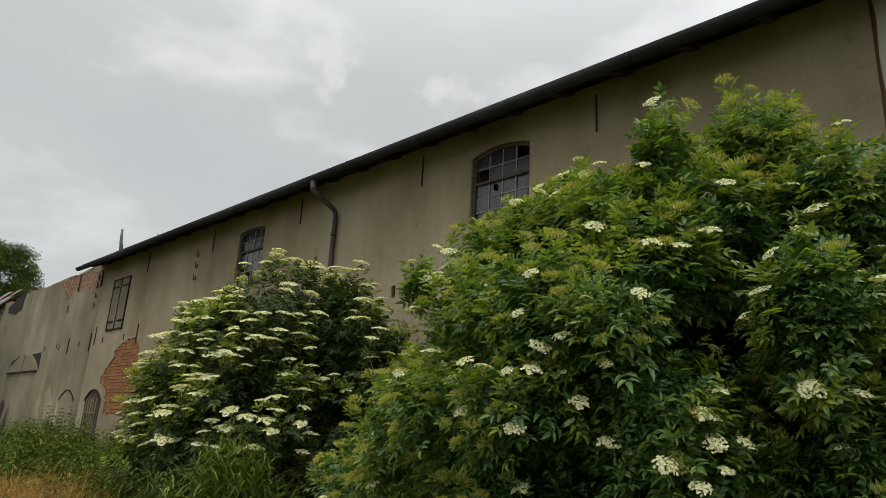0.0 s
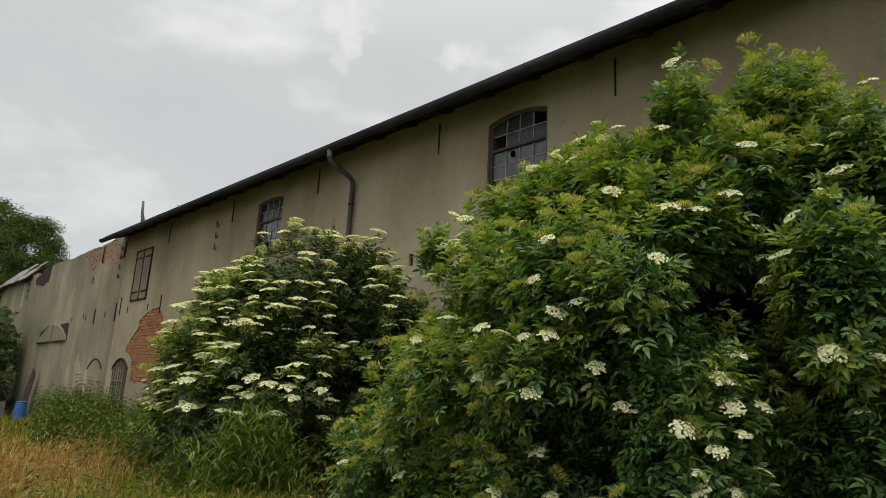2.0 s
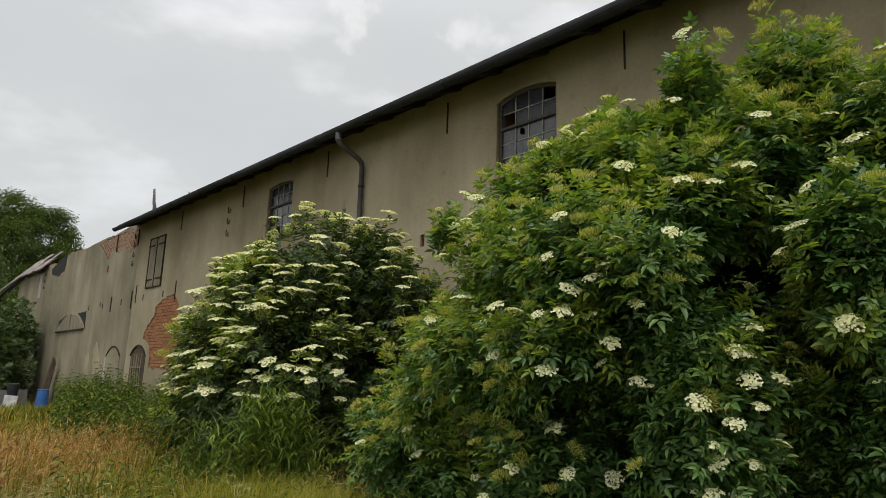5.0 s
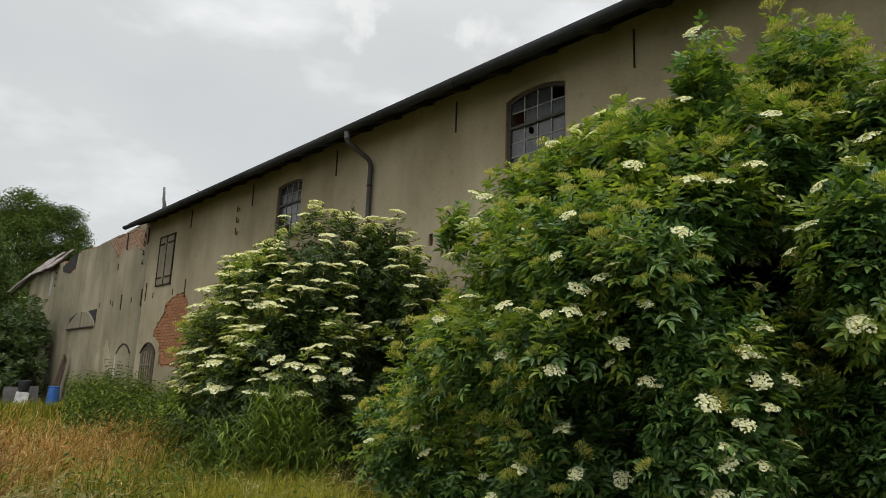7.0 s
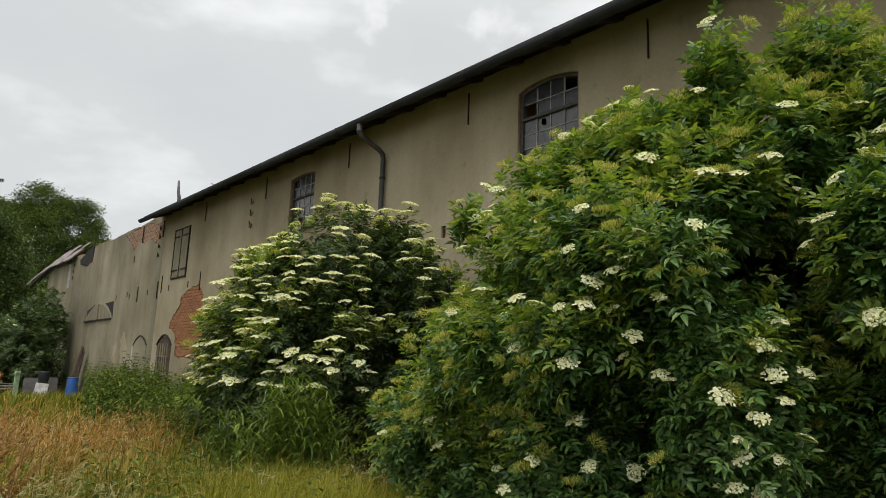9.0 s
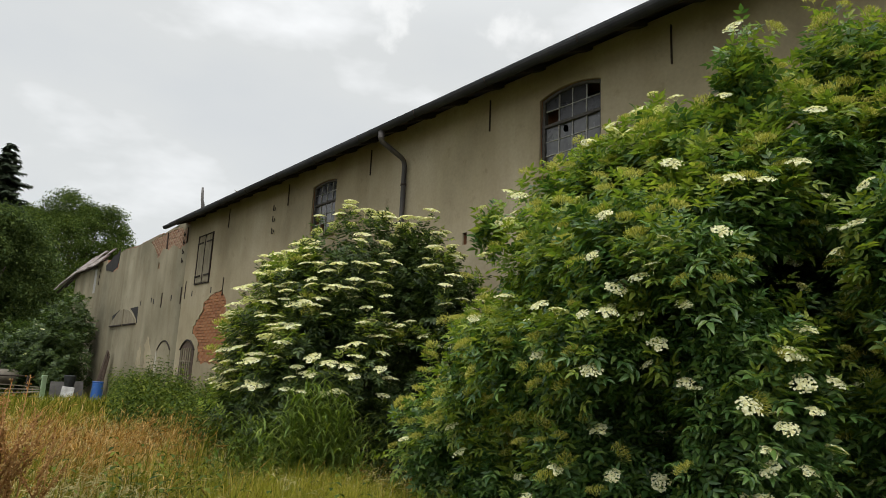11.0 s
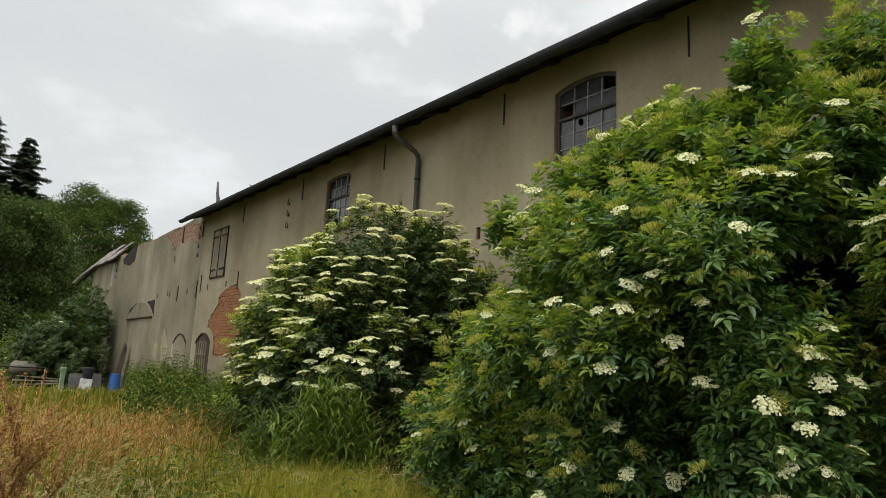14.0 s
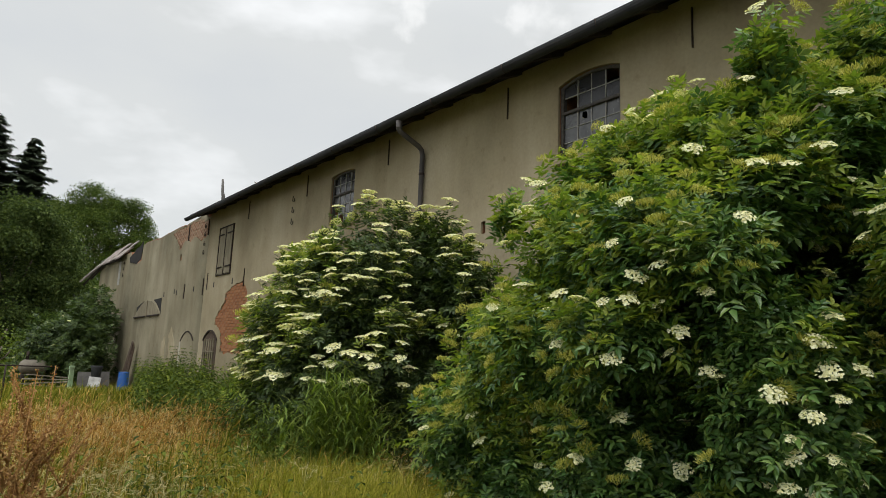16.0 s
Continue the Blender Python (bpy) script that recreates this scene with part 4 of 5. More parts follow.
elder("elder_bush", "large flowering elder bush with cream and yellow-green heads", [
    (4.5, 2.8, 1.4, 0.85, 1, 1.35), (4.85, 1.75, 1.6, 0.85, 0.95, 1.4), (4.85, 0.7, 1.6, 0.85, 1, 1.5), (4.75, 2.2, 1.9, 0.6, 0.8, 1.2), (4.8, 1.35, 1.9, 0.6, 0.7, 1.3),
    (3.6, 3.82, 2.8, 0.08, 0.09, 0.2), (3.88, 3.32, 2.82, 0.4, 0.36, 0.46), (3.95, 2.95, 2.9, 0.48, 0.44, 0.5), (4, 2.45, 3.02, 0.48, 0.48, 0.52), (3.72, 1.78, 3.42, 0.22, 0.2, 0.5), (3.78, 1.98, 2.96, 0.42, 0.42, 0.42), (3.95, 1.55, 2.9, 0.42, 0.4, 0.42),
    (4.3, 1.4, 3.52, 0.3, 0.32, 0.46), (4.4, 0.95, 3.1, 0.42, 0.46, 0.5), (4.6, 0.4, 2.3, 0.6, 0.6, 0.7), (3.7, 3.28, 2.3, 0.5, 0.42, 0.46), (3.55, 2.8, 2.4, 0.55, 0.5, 0.5), (3.42, 2.3, 2.38, 0.5, 0.48, 0.48), (3.6, 1.8, 2.62, 0.36, 0.36, 0.38), (3.34, 1.9, 2.3, 0.4, 0.36, 0.38), (3.85, 1, 2.35, 0.35, 0.3, 0.5),
    (3.6, 3.72, 1.6, 0.5, 0.46, 0.55), (3.5, 3.2, 1.8, 0.55, 0.5, 0.55), (3.4, 2.5, 1.9, 0.52, 0.52, 0.5), (3.55, 1.85, 1.9, 0.42, 0.42, 0.42), (3.75, 1.8, 1.45, 0.5, 0.46, 0.48), (4.35, 1, 1.4, 0.5, 0.5, 0.6), (3.7, 4.3, 1, 0.5, 0.5, 0.65), (3.65, 3.6, 0.7, 0.5, 0.5, 0.6), (3.62, 2.75, 1.15, 0.5, 0.5, 0.5), (3.95, 2.1, 0.85, 0.5, 0.5, 0.55), (4.3, 1.4, 0.7, 0.5, 0.5, 0.55)],
    # fresh and crown place young-leaf colour where the bush should look lit
    (4.3, 2.2), 17500, 3, 0.178, 760, (0, 0, 1.6), "elder bushes by the barn wall", True, M_ELDER, M_ELDER_TIP, 0.55, budding=0.72, head_size=0.108, level=0.5, airy=-0.10, crown=1.1, fresh=((3.6, 3.0, 2.7), (3.5, 3.9, 1.8), (3.7, 1.8, 3.5)), hollows=1.9, apart=0.02, marked=BIG_HEADS)
elder("elder_bush", "flowering elder bush with many flat cream heads by the wall", [
    (4.2, 7.35, 1.5, 1.2, 1.2, 1.35), (4.35, 7.05, 2.5, 0.85, 0.8, 1.08), (3.72, 7.6, 1.75, 0.72, 0.8, 1.0), (4.98, 6.55, 2.4, 0.6, 0.6, 0.9), (3.85, 7.35, 2.4, 0.6, 0.6, 0.72), (4.95, 6.5, 1.1, 0.65, 0.75, 1.15),
    (4.9, 6.55, 2.9, 0.5, 0.5, 0.6), (5.0, 6.05, 2.5, 0.5, 0.4, 0.55), (4.05, 7.75, 2.5, 0.6, 0.6, 0.68), (3.7, 7.9, 1.3, 0.55, 0.55, 0.8)],
    # fresh: the lit upper left, put into the leaf colour along with young shoots
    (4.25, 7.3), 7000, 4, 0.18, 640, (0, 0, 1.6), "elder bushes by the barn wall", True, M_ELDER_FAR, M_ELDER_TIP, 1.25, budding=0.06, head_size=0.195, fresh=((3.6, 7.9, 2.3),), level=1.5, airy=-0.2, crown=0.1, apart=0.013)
elder("elder_bush", "dark green elder bush at the ruined wall", [
    (4.5, 27.0, 1.7, 1.25, 1.5, 1.7), (4.9, 27.2, 2.7, 0.8, 1.0, 1.2), (3.5, 27.4, 1.4, 1.0, 1.0, 1.6)],
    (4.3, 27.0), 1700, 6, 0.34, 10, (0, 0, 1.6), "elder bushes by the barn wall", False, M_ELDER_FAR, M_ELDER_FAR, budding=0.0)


# ---- far trees ----
def leaf_clump(n, seed):
    """A loose handful of small leaves, each turned its own way."""
    r = np.random.RandomState(seed)
    leaf = (np.array([(0, 0, 0), (0.5, 0.28, 0.06), (1, 0, -0.1), (0.5, -0.28, 0.06)], float), np.array([(0, 2, 1), (0, 3, 2)]))
    return strew(leaf, r.normal(0, 0.75, (n, 3)), r.normal(0, 1, (n, 3)), r.normal(0, 0.5, (n, 3)) + np.array([0, 0, 1.0]), r.uniform(0.6, 1.1, n))


LEAF_CLUMP = leaf_clump(6, 3)


def tree(label, at, height, lobes, count, size, mat, seed, leafname="crown"):
    rng = np.random.RandomState(seed)
    t = thing("tree", label, "tree", at)
    billows = [(x, y, z, 0.92 * a, 0.92 * b, 0.92 * c) for x, y, z, a, b, c in lobes]
    for x, y, z, a, b, c in lobes:
        for _ in range(14):
            d = unit(rng.normal(0, 1, 3))
            q = rng.uniform(0.24, 0.40) * min(a, b, c)
            billows.append((x + 0.88 * a * d[0], y + 0.88 * b * d[1], z + 0.88 * c * d[2], q * 1.15, q * 1.15, q * 0.8))
    P, N, depth = lobes_surface(billows, int(count * 1.5), rng, (1.0, 1.0, 0.88, 0.7), 0.22)
    gap = np.array([noise.noise(Vector(p) * 0.8 + Vector((seed, 0, 0))) for p in P])
    ok = (gap > -0.22) & (P[:, 2] > 0.1)
    P, N = P[ok], N[ok]
    way = unit(N + rng.normal(0, 0.6, N.shape))
    v, f = strew(LEAF_CLUMP, P, way, unit(N + np.array([0, 0, 0.6]) + rng.normal(0, 0.3, N.shape)), 0.72 * size * rng.uniform(0.6, 1.3, len(P)))
    ob = new(leafname, mesh_np(leafname, v, f, mat))
    ob.parent = t
    tagged(ob, kind="stuff")
    part("trunk", tube([(0, 0, -0.1), (0.1, 0, height * 0.25), (0, 0.1, height * 0.5), (0, 0, height * 0.8)], [height * 0.03, height * 0.022, height * 0.015, 0.05], 9), M_BARK, t)
    for k in range(6):
        a = k * 1.05
        part("limb", tube([(0, 0, height * (0.3 + 0.05 * k)), (math.cos(a) * height * 0.12, math.sin(a) * height * 0.12, height * (0.42 + 0.05 * k)), (math.cos(a) * height * 0.17, math.sin(a) * height * 0.17, height * (0.5 + 0.055 * k))], [height * 0.012, height * 0.008, 0.03], 6), M_BARK, t)
    return t


tree("broad round deciduous tree with dense green crown", (9.3, 56, 0), 14, [(0, 0, 8.5, 4.2, 4, 5.2), (2.8, 0, 6.5, 3.0, 3, 4.0), (-2.8, 0, 7.8, 3.2, 3, 4.4), (4.6, 0.5, 5.0, 2.4, 2.4, 3.4), (0.8, -1, 10.2, 2.6, 2.4, 3.0), (-1.6, 0, 9.9, 3.0, 2.8, 2.8), (3.0, 0, 8.2, 2.6, 2.6, 3.0), (-3.6, 0, 9.6, 2.4, 2.4, 3.0), (1.6, -1, 10.6, 2.4, 2.2, 2.9)], 44000, 0.24, M_TREE, 21)
tree("dark green deciduous tree behind the yard", (4.6, 47, 0), 9, [(0, 0, 5.0, 3.0, 2.8, 4.2), (2.0, -1, 3.6, 2.4, 2.2, 3.0), (-2.6, -1, 4.4, 2.8, 2.4, 3.8)], 6000, 0.38, M_TREE, 22)
tree("dark broad tree before the spruces", (2.9, 38, 0), 7.5, [(0, 0, 6.1, 2.3, 2.0, 3.2), (1.7, 0.3, 5.0, 1.7, 1.6, 3.0), (-2.2, 0, 5.6, 2.2, 2.0, 3.4), (2.4, 0, 3.2, 1.5, 1.4, 2.4), (-0.4, -0.5, 3.4, 2.4, 1.6, 2.6)], 18000, 0.24, M_TREE_DARK, 25)
tree("tall dark tree at the yard's edge", (-1.2, 40, 0), 9, [(0, 0, 5.0, 3.0, 2.8, 4.0), (2.2, -1, 3.4, 2.2, 2.2, 3.0), (-3, 0, 4.5, 3.0, 2.8, 4.0)], 6000, 0.36, M_SPRUCE, 23)
tree("bright green leafy hedge shrub", (2.2, 31, 0), 3, [(0, 0, 1.3, 1.6, 1.2, 1.3), (1.2, 0.3, 1.0, 1.0, 0.9, 1.1), (-1.5, 0.4, 1.2, 1.4, 1.1, 1.3)], 2200, 0.18, M_HEDGE, 24)


def spruce(at, height, spread, seed):
    rng = np.random.RandomState(seed)
    t = thing("spruce", "tall dark spruce with drooping branches", "tree", at, "spruces behind the yard")
    part("trunk", tube([(0, 0, -0.1), (0, 0, height * 0.5), (0, 0, height * 0.96)], [height * 0.018, height * 0.011, 0.02], 8), M_BARK, t)
    spray = (np.array([(0, 0, 0), (0.45, 0.24, -0.05), (1, 0, -0.25), (0.45, -0.24, -0.05)], float), np.array([(0, 2, 1), (0, 3, 2)]))
    A, W, U, S = [], [], [], []
    z = height * 0.12
    while z < height * 0.99:
        u = 1 - z / height
        reach = 1.3 * spread * (u ** 0.72) * rng.uniform(0.6, 1.2)
        for k in range(max(4, int(17 * u ** 0.5) + 6)):
            a = rng.uniform(0, 6.283)
            r1 = reach * rng.uniform(0.35, 1.2)
            lift = rng.uniform(-0.016, 0.016) * height
            out = np.array([math.cos(a), math.sin(a), 0])
            side = np.array([-math.sin(a), math.cos(a), 0])
            m = max(3, int(r1 / 0.11))
            for q in range(m):
                f = (q + 0.6) / m
                p = np.array([0, 0, z + lift]) + out * r1 * f + np.array([0, 0, -0.30 * r1 * f + 0.32 * r1 * max(0, f - 0.6) ** 1.2])
                for s in (-1, 1, 0):
                    A.append(p)
                    W.append(out * 0.75 + side * s * 0.8 + np.array([0, 0, -0.3 + rng.uniform(-0.2, 0.2)]))
                    U.append((0, 0, 1.0))
                    S.append(rng.uniform(0.5, 0.95) * (0.55 + 0.6 * (1 - f)) * (0.5 + 0.7 * u))
        z += height * 0.015
    v, f = strew(spray, np.array(A), np.array(W), np.array(U), np.array(S))
    ob = new("needles", mesh_np("needles", v, f, M_SPRUCE))
    ob.parent = t
    tagged(ob, kind="stuff")
    return t


spruce((3.45, 43.0, 0), 13.6, 3.0, 41)
spruce((1.6, 43.5, 0), 14.5, 4.2, 42)
spruce((-0.4, 42.0, 0), 13.8, 3.6, 43)

# ---- meadow ----
rng = np.random.RandomState(77)


def field(n, x0, x1, y0, y1):
    p = np.column_stack([rng.uniform(x0, x1, n), rng.uniform(y0, y1, n), np.zeros(n)])
    return p


def clear(p):
    """Keeps off the walls."""
    return p[(p[:, 0] < 5.7)]


def patchy(p, scale, off):
    return np.array([noise.noise(Vector((a * scale + off, b * scale, off))) for a, b, _ in p])


def dryness(p):
    """Dry tan grass in the open yard, greener towards the bushes and far off."""
    x, y = p[:, 0], p[:, 1]
    centre = np.exp(-(((x - 0.9 - 0.10 * y) / (1.1 + 0.05 * y)) ** 2)) * np.clip((13.4 - y) / 2.2, 0, 1) * np.clip((y - 6.2) / 2.6, 0.0, 1)
    return centre + 0.35 * patchy(p, 0.6, 3.0)


def stuff(name, label, category, pieces, mat):
    ob = new(name, mesh_np(name, *join(pieces), mat))
    return tagged(ob, label, category, kind="stuff")


def tussocks(n, per, x0, x1, y0, y1):
    """Blades in loose tufts, and how tall each tuft stands."""
    c = field(n // per, x0, x1, y0, y1)
    p = np.repeat(c, per, 0)
    p[:, :2] += rng.normal(0, 0.055, (len(p), 2))
    return np.column_stack([p, np.repeat(rng.uniform(0.62, 1.2, len(c)), per)])


p = clear(np.concatenate([tussocks(66000, 22, -2.5, 5.0, 2.8, 10), tussocks(27000, 15, -3, 5.7, 10, 18), tussocks(9000, 9, -4, 5.7, 18, 34)]))
tuft = p[:, 3]
p = p[:, :3]
dry = dryness(p)
hgt = 0.54 + 0.18 * patchy(p, 0.8, 8.0) + 0.10 * np.clip((p[:, 1] - 4.2) / 2, 0, 1) * np.clip((14 - p[:, 1]) / 4, 0, 1) + rng.uniform(-0.26, 0.14, len(p))
hgt += 0.30 * patchy(p, 2.4, 5.0) + 0.12 * patchy(p, 5.5, 2.0)
hgt += 0.05 * np.exp(-(((p[:, 0] - 2.55) / 0.75) ** 2) - ((p[:, 1] - 5.1) / 0.8) ** 2)
hgt *= np.clip(0.62 + 0.3 * (p[:, 1] - 2.5) / 3, 0.6, 1.05)
hgt *= tuft
is_dry = dry + rng.normal(0, 0.26, len(p)) > 0.47
far_w = 0.0020 + 0.00040 * np.hypot(p[:, 0], p[:, 1])
v, f, m2, tip = blades(rng, p[is_dry], hgt[is_dry] * 1.04, far_w[is_dry] * 0.8, np.full(is_dry.sum(), 0.28))
ear = rng.rand(len(tip)) < 0.6
three = [strew(SEED_HEAD, (tip - unit(tip - m2) * back)[ear], unit(tip - m2)[ear] + rng.normal(0, 0.55, (ear.sum(), 3)), np.tile((0, 0.1, 1.0), (ear.sum(), 1)), rng.uniform(0.035, 0.075, ear.sum())) for back in (0.03, 0.09)]
heads = strew(SEED_HEAD, tip[ear] - unit(tip - m2)[ear] * 0.03, unit(tip - m2)[ear] + rng.normal(0, 0.5, (ear.sum(), 3)), np.tile((0, 0.1, 1.0), (ear.sum(), 1)), rng.uniform(0.06, 0.15, ear.sum()))
stuff("dry_grass", "tall dry tan meadow grass with bent seed heads", "grass", [(v, f), heads, *three], M_DRY)
# coarser growth over the rest of the yard
q = np.concatenate([field(60000, -16, -2.2, -12, 34), field(20000, -3, 5.4, -12, 3.2)])
trodden = np.clip(np.hypot(q[:, 0], q[:, 1]) / 1.6, 0.06, 1.0)
v, f, _, _ = blades(rng, q, trodden * rng.uniform(0.25, 0.55, len(q)), np.full(len(q), 0.014), np.full(len(q), 0.5))
stuff("rough_grass", "rough knee-high grass over the rest of the yard", "grass", [(v, f)], M_GRASS)
v, f, m2, tip = blades(rng, p[~is_dry], hgt[~is_dry], far_w[~is_dry], np.full((~is_dry).sum(), 0.5))
ear = rng.rand(len(tip)) < 0.12
heads = strew(SEED_HEAD, tip[ear], (tip - m2)[ear], np.tile((0, 0.1, 1.0), (ear.sum(), 1)), rng.uniform(0.05, 0.1, ear.sum()))
stuff("meadow_grass", "uncut green and yellowish meadow grass", "grass", [(v, f), heads], M_GRASS)


def reeds(at, n, radius, h0, h1, label):
    """A stand of leafy grass: upright stems with long leaves that arch over."""
    A, W, S, ST = [], [], [], []
    for _ in range(n):
        x, y = rng.normal(0, radius * 0.55, 2)
        h = rng.uniform(h0, h1) * (1.0 - 0.22 * (x * x + y * y) / (radius * radius))
        bx, by = 0.25 * x + rng.normal(0, 0.06), 0.25 * y + rng.normal(0, 0.06)
        ST.append((np.array([(x - 0.004, y, 0), (x + 0.004, y, 0), (x + bx, y + by, h)]), np.array([(0, 1, 2)])))
        a = rng.uniform(0, 6.283)
        for k in range(9):
            u = 0.2 + 0.8 * k / 8
            A.append((x + bx * u, y + by * u, h * u))
            W.append((math.cos(a), math.sin(a), rng.uniform(0.5, 1.2)))
            S.append(rng.uniform(0.16, 0.29))
            a += math.pi + rng.normal(0, 0.6)
    strip = (np.array([(0, 0.018, 0), (0, -0.018, 0), (0.35, 0.034, 0.02), (0.35, -0.034, 0.02), (0.68, 0.026, -0.12), (0.68, -0.026, -0.12), (0.92, 0, -0.40)], float),
             np.array([(0, 1, 3), (0, 3, 2), (2, 3, 5), (2, 5, 4), (4, 5, 6)]))
    v, f = join([strew(strip, np.array(A), np.array(W), np.tile((0, 0, 1.0), (len(A), 1)), np.array(S)), *ST])
    ob = new("grass_tuft", mesh_np("grass_tuft", v, f, M_REED))
    ob.location = at
    tagged(ob, label, "grass", "broad-bladed grass tufts", "stuff")


reeds((3.48, 6.2, 0), 380, 0.36, 1.15, 1.5, "tall tuft of broad fresh green grass")
reeds((3.3, 7.0, 0), 150, 0.36, 0.9, 1.2, "tall tuft of broad green grass")


def nettles(name, label, plants, mat, h0, h1, leaf=0.78):
    """Upright weeds: a stem with crossed pairs of toothed leaves."""
    A, W, S, ST = [], [], [], []
    for x, y in plants:
        h = rng.uniform(h0, h1) * (1 + 0.5 * noise.noise(Vector((x * 1.7, y * 1.2, 4.0))))
        bend = rng.normal(0, 0.10, 2)
        top = np.array([x + bend[0], y + bend[1], h])
        ST.append((np.array([(x - 0.005, y, 0), (x + 0.005, y, 0), tuple(top)]), np.array([(0, 1, 2)])))
        a = rng.uniform(0, 6.283)
        k = int(h / 0.075)
        for q in range(k):
            u = (q + 1.0) / k
            if u < 0.25:
                continue
            pos = np.array([x + bend[0] * u * u, y + bend[1] * u * u, h * u])
            for s in (0, math.pi):
                A.append(pos)
                W.append((math.cos(a + s), math.sin(a + s), rng.uniform(-0.75, -0.3) + 0.35 * u))
                S.append(leaf * rng.uniform(0.13, 0.23) * (1.15 - 0.6 * u))
            a += math.pi / 2 + rng.normal(0, 0.2)
    leaves = strew((np.array([(0, 0, 0), (0.4, 0.25, 0.05), (0.45, 0, -0.03), (1, 0, -0.18), (0.4, -0.25, 0.05)], float), np.array([(0, 2, 1), (2, 3, 1), (0, 4, 2), (2, 4, 3)])), np.array(A), np.array(W), np.tile((0, 0, 1.0), (len(A), 1)), np.array(S))
    return stuff(name, label, "weeds", [leaves, *ST], mat)


spots = [(rng.uniform(3.0, 5.65), rng.uniform(8.6, 23.0)) for _ in range(3600)]
spots = [(a, b) for a, b in spots if a / b > 0.235 + 0.022 * abs(rng.randn()) and (a > 4.5 - 0.10 * (b - 8) or rng.rand() < 0.2)]
nettles("nettles", "bank of green nettles along the wall", spots, M_NETTLE, 0.9, 1.4)
spots = [(rng.uniform(2.0, 4.6), rng.uniform(7.8, 15.0)) for _ in range(900)]
spots = [(a, b) for a, b in spots if a / b > 0.36 + 0.02 * rng.randn()]
nettles("low_weeds", "green weeds in front of the nettles", spots, M_NETTLE, 0.5, 0.95)



nettles("bank_weeds", "leafy dark green weeds at the foot of the elder", [(rng.uniform(3.15, 3.9), rng.uniform(6.8, 9.2)) for _ in range(260)], M_NETTLE, 0.85, 1.3, 0.7)

# bright grass at the foot of the large bush
q = field(17000, 1.5, 3.35, 3.9, 6.1)
q = q[q[:, 0] > 1.2 + 0.22 * q[:, 1] + rng.normal(0, 0.25, len(q))]
v, f, m2, tip = blades(rng, q, rng.uniform(0.5, 0.88, len(q)), np.full(len(q), 0.0034), np.full(len(q), 0.6))
stuff("lush_grass", "bright yellow-green grass beside the elder", "grass", [(v, f)], M_LUSH)

# taller green grass before the junk
q = field(2600, 2.0, 5.3, 19.5, 22.4)
v, f, m2, tip = blades(rng, q, rng.uniform(0.45, 0.78, len(q)), np.full(len(q), 0.014), np.full(len(q), 0.45))
stuff("yard_grass", "taller yellowish green grass in the yard", "grass", [(v, f)], M_GRASS)

# pale nodding culms above the meadow, each with a loose drooping panicle
q = field(3400, 0.0, 3.9, 5.0, 12.5)
q = q[patchy(q, 1.1, 6.0) + rng.normal(0, 0.15, len(q)) > -0.05]
v, f, m2, tip = blades(rng, q, rng.uniform(0.58, 0.92, len(q)), np.full(len(q), 0.0020), np.full(len(q), 0.6), 0.6)
heads = []
for k in range(6):
    on = m2 + (tip - m2) * (0.35 + 0.14 * k)
    heads.append(strew(SEED_HEAD, on, (tip - m2) * np.array([1, 1, 0.4]) + rng.normal(0, 0.07, tip.shape) + np.array([0, 0, -0.03]), np.tile((0, 0.1, 1.0), (len(tip), 1)), rng.uniform(0.04, 0.085, len(tip))))
stuff("pale_culms", "pale nodding seed stalks above the meadow", "grass", [(v, f), *heads], M_CULM)
spots = [(rng.uniform(0.5, 3.3), rng.uniform(3.5, 7.5)) for _ in range(420)]
spots = [(a, b) for a, b in spots if noise.noise(Vector((a * 1.4, b * 1.4, 2.0))) > 0.12]
nettles("meadow_weeds", "slender dark green weeds among the meadow grass", spots, M_NETTLE, 0.46, 0.84, 0.62)


def dock(at, height, seed):
    """A dock gone to seed: a rusty stem with whorls of seeds."""
    r = np.random.RandomState(seed)
    t = thing("dock_plant", "rust-brown dock plant gone to seed", "weed", at, "dock plants in the meadow")
    A, W, S = [], [], []
    for b in range(15):
        lean = Vector((r.uniform(-0.75, 0.75), r.uniform(-0.75, 0.75), 1)) if b else Vector((0.05, 0, 1))
        s = Vector((0, 0, 0 if b == 0 else height * r.uniform(0.22, 0.74)))
        e = s + lean.normalized() * height * (1.0 if b == 0 else r.uniform(0.16, 0.28))
        part("stem", tube([s, s.lerp(e, 0.5), e], [0.007, 0.005, 0.002], 5), M_DOCK, t)
        for q in range(170):
            u = r.uniform(0.3 if b == 0 else 0.1, 1.0)
            A.append(np.array(s.lerp(e, u)) + r.normal(0, 0.009, 3))
            W.append(r.normal(0, 1, 3))
            S.append(r.uniform(0.009, 0.019))
    v, f = strew((np.array([(0, 0, 0), (0.5, 0.4, 0.1), (1, 0, 0), (0.5, -0.4, 0.1)], float), np.array([(0, 2, 1), (0, 3, 2)])), np.array(A), np.array(W), r.normal(0, 1, (len(A), 3)), np.array(S))
    ob = new("seed_head", mesh_np("seed_head", v, f, M_DOCK))
    ob.parent = t
    tagged(ob, kind="stuff")


for n, (x, y, h) in enumerate(((0.42, 4.1, 1.50), (0.26, 4.3, 1.36), (0.52, 4.25, 1.52), (0.74, 4.5, 1.26), (0.38, 4.6, 1.42), (0.60, 4.4, 1.34), (0.16, 4.2, 1.30))):
    dock((x, y, 0), h, n + 1)

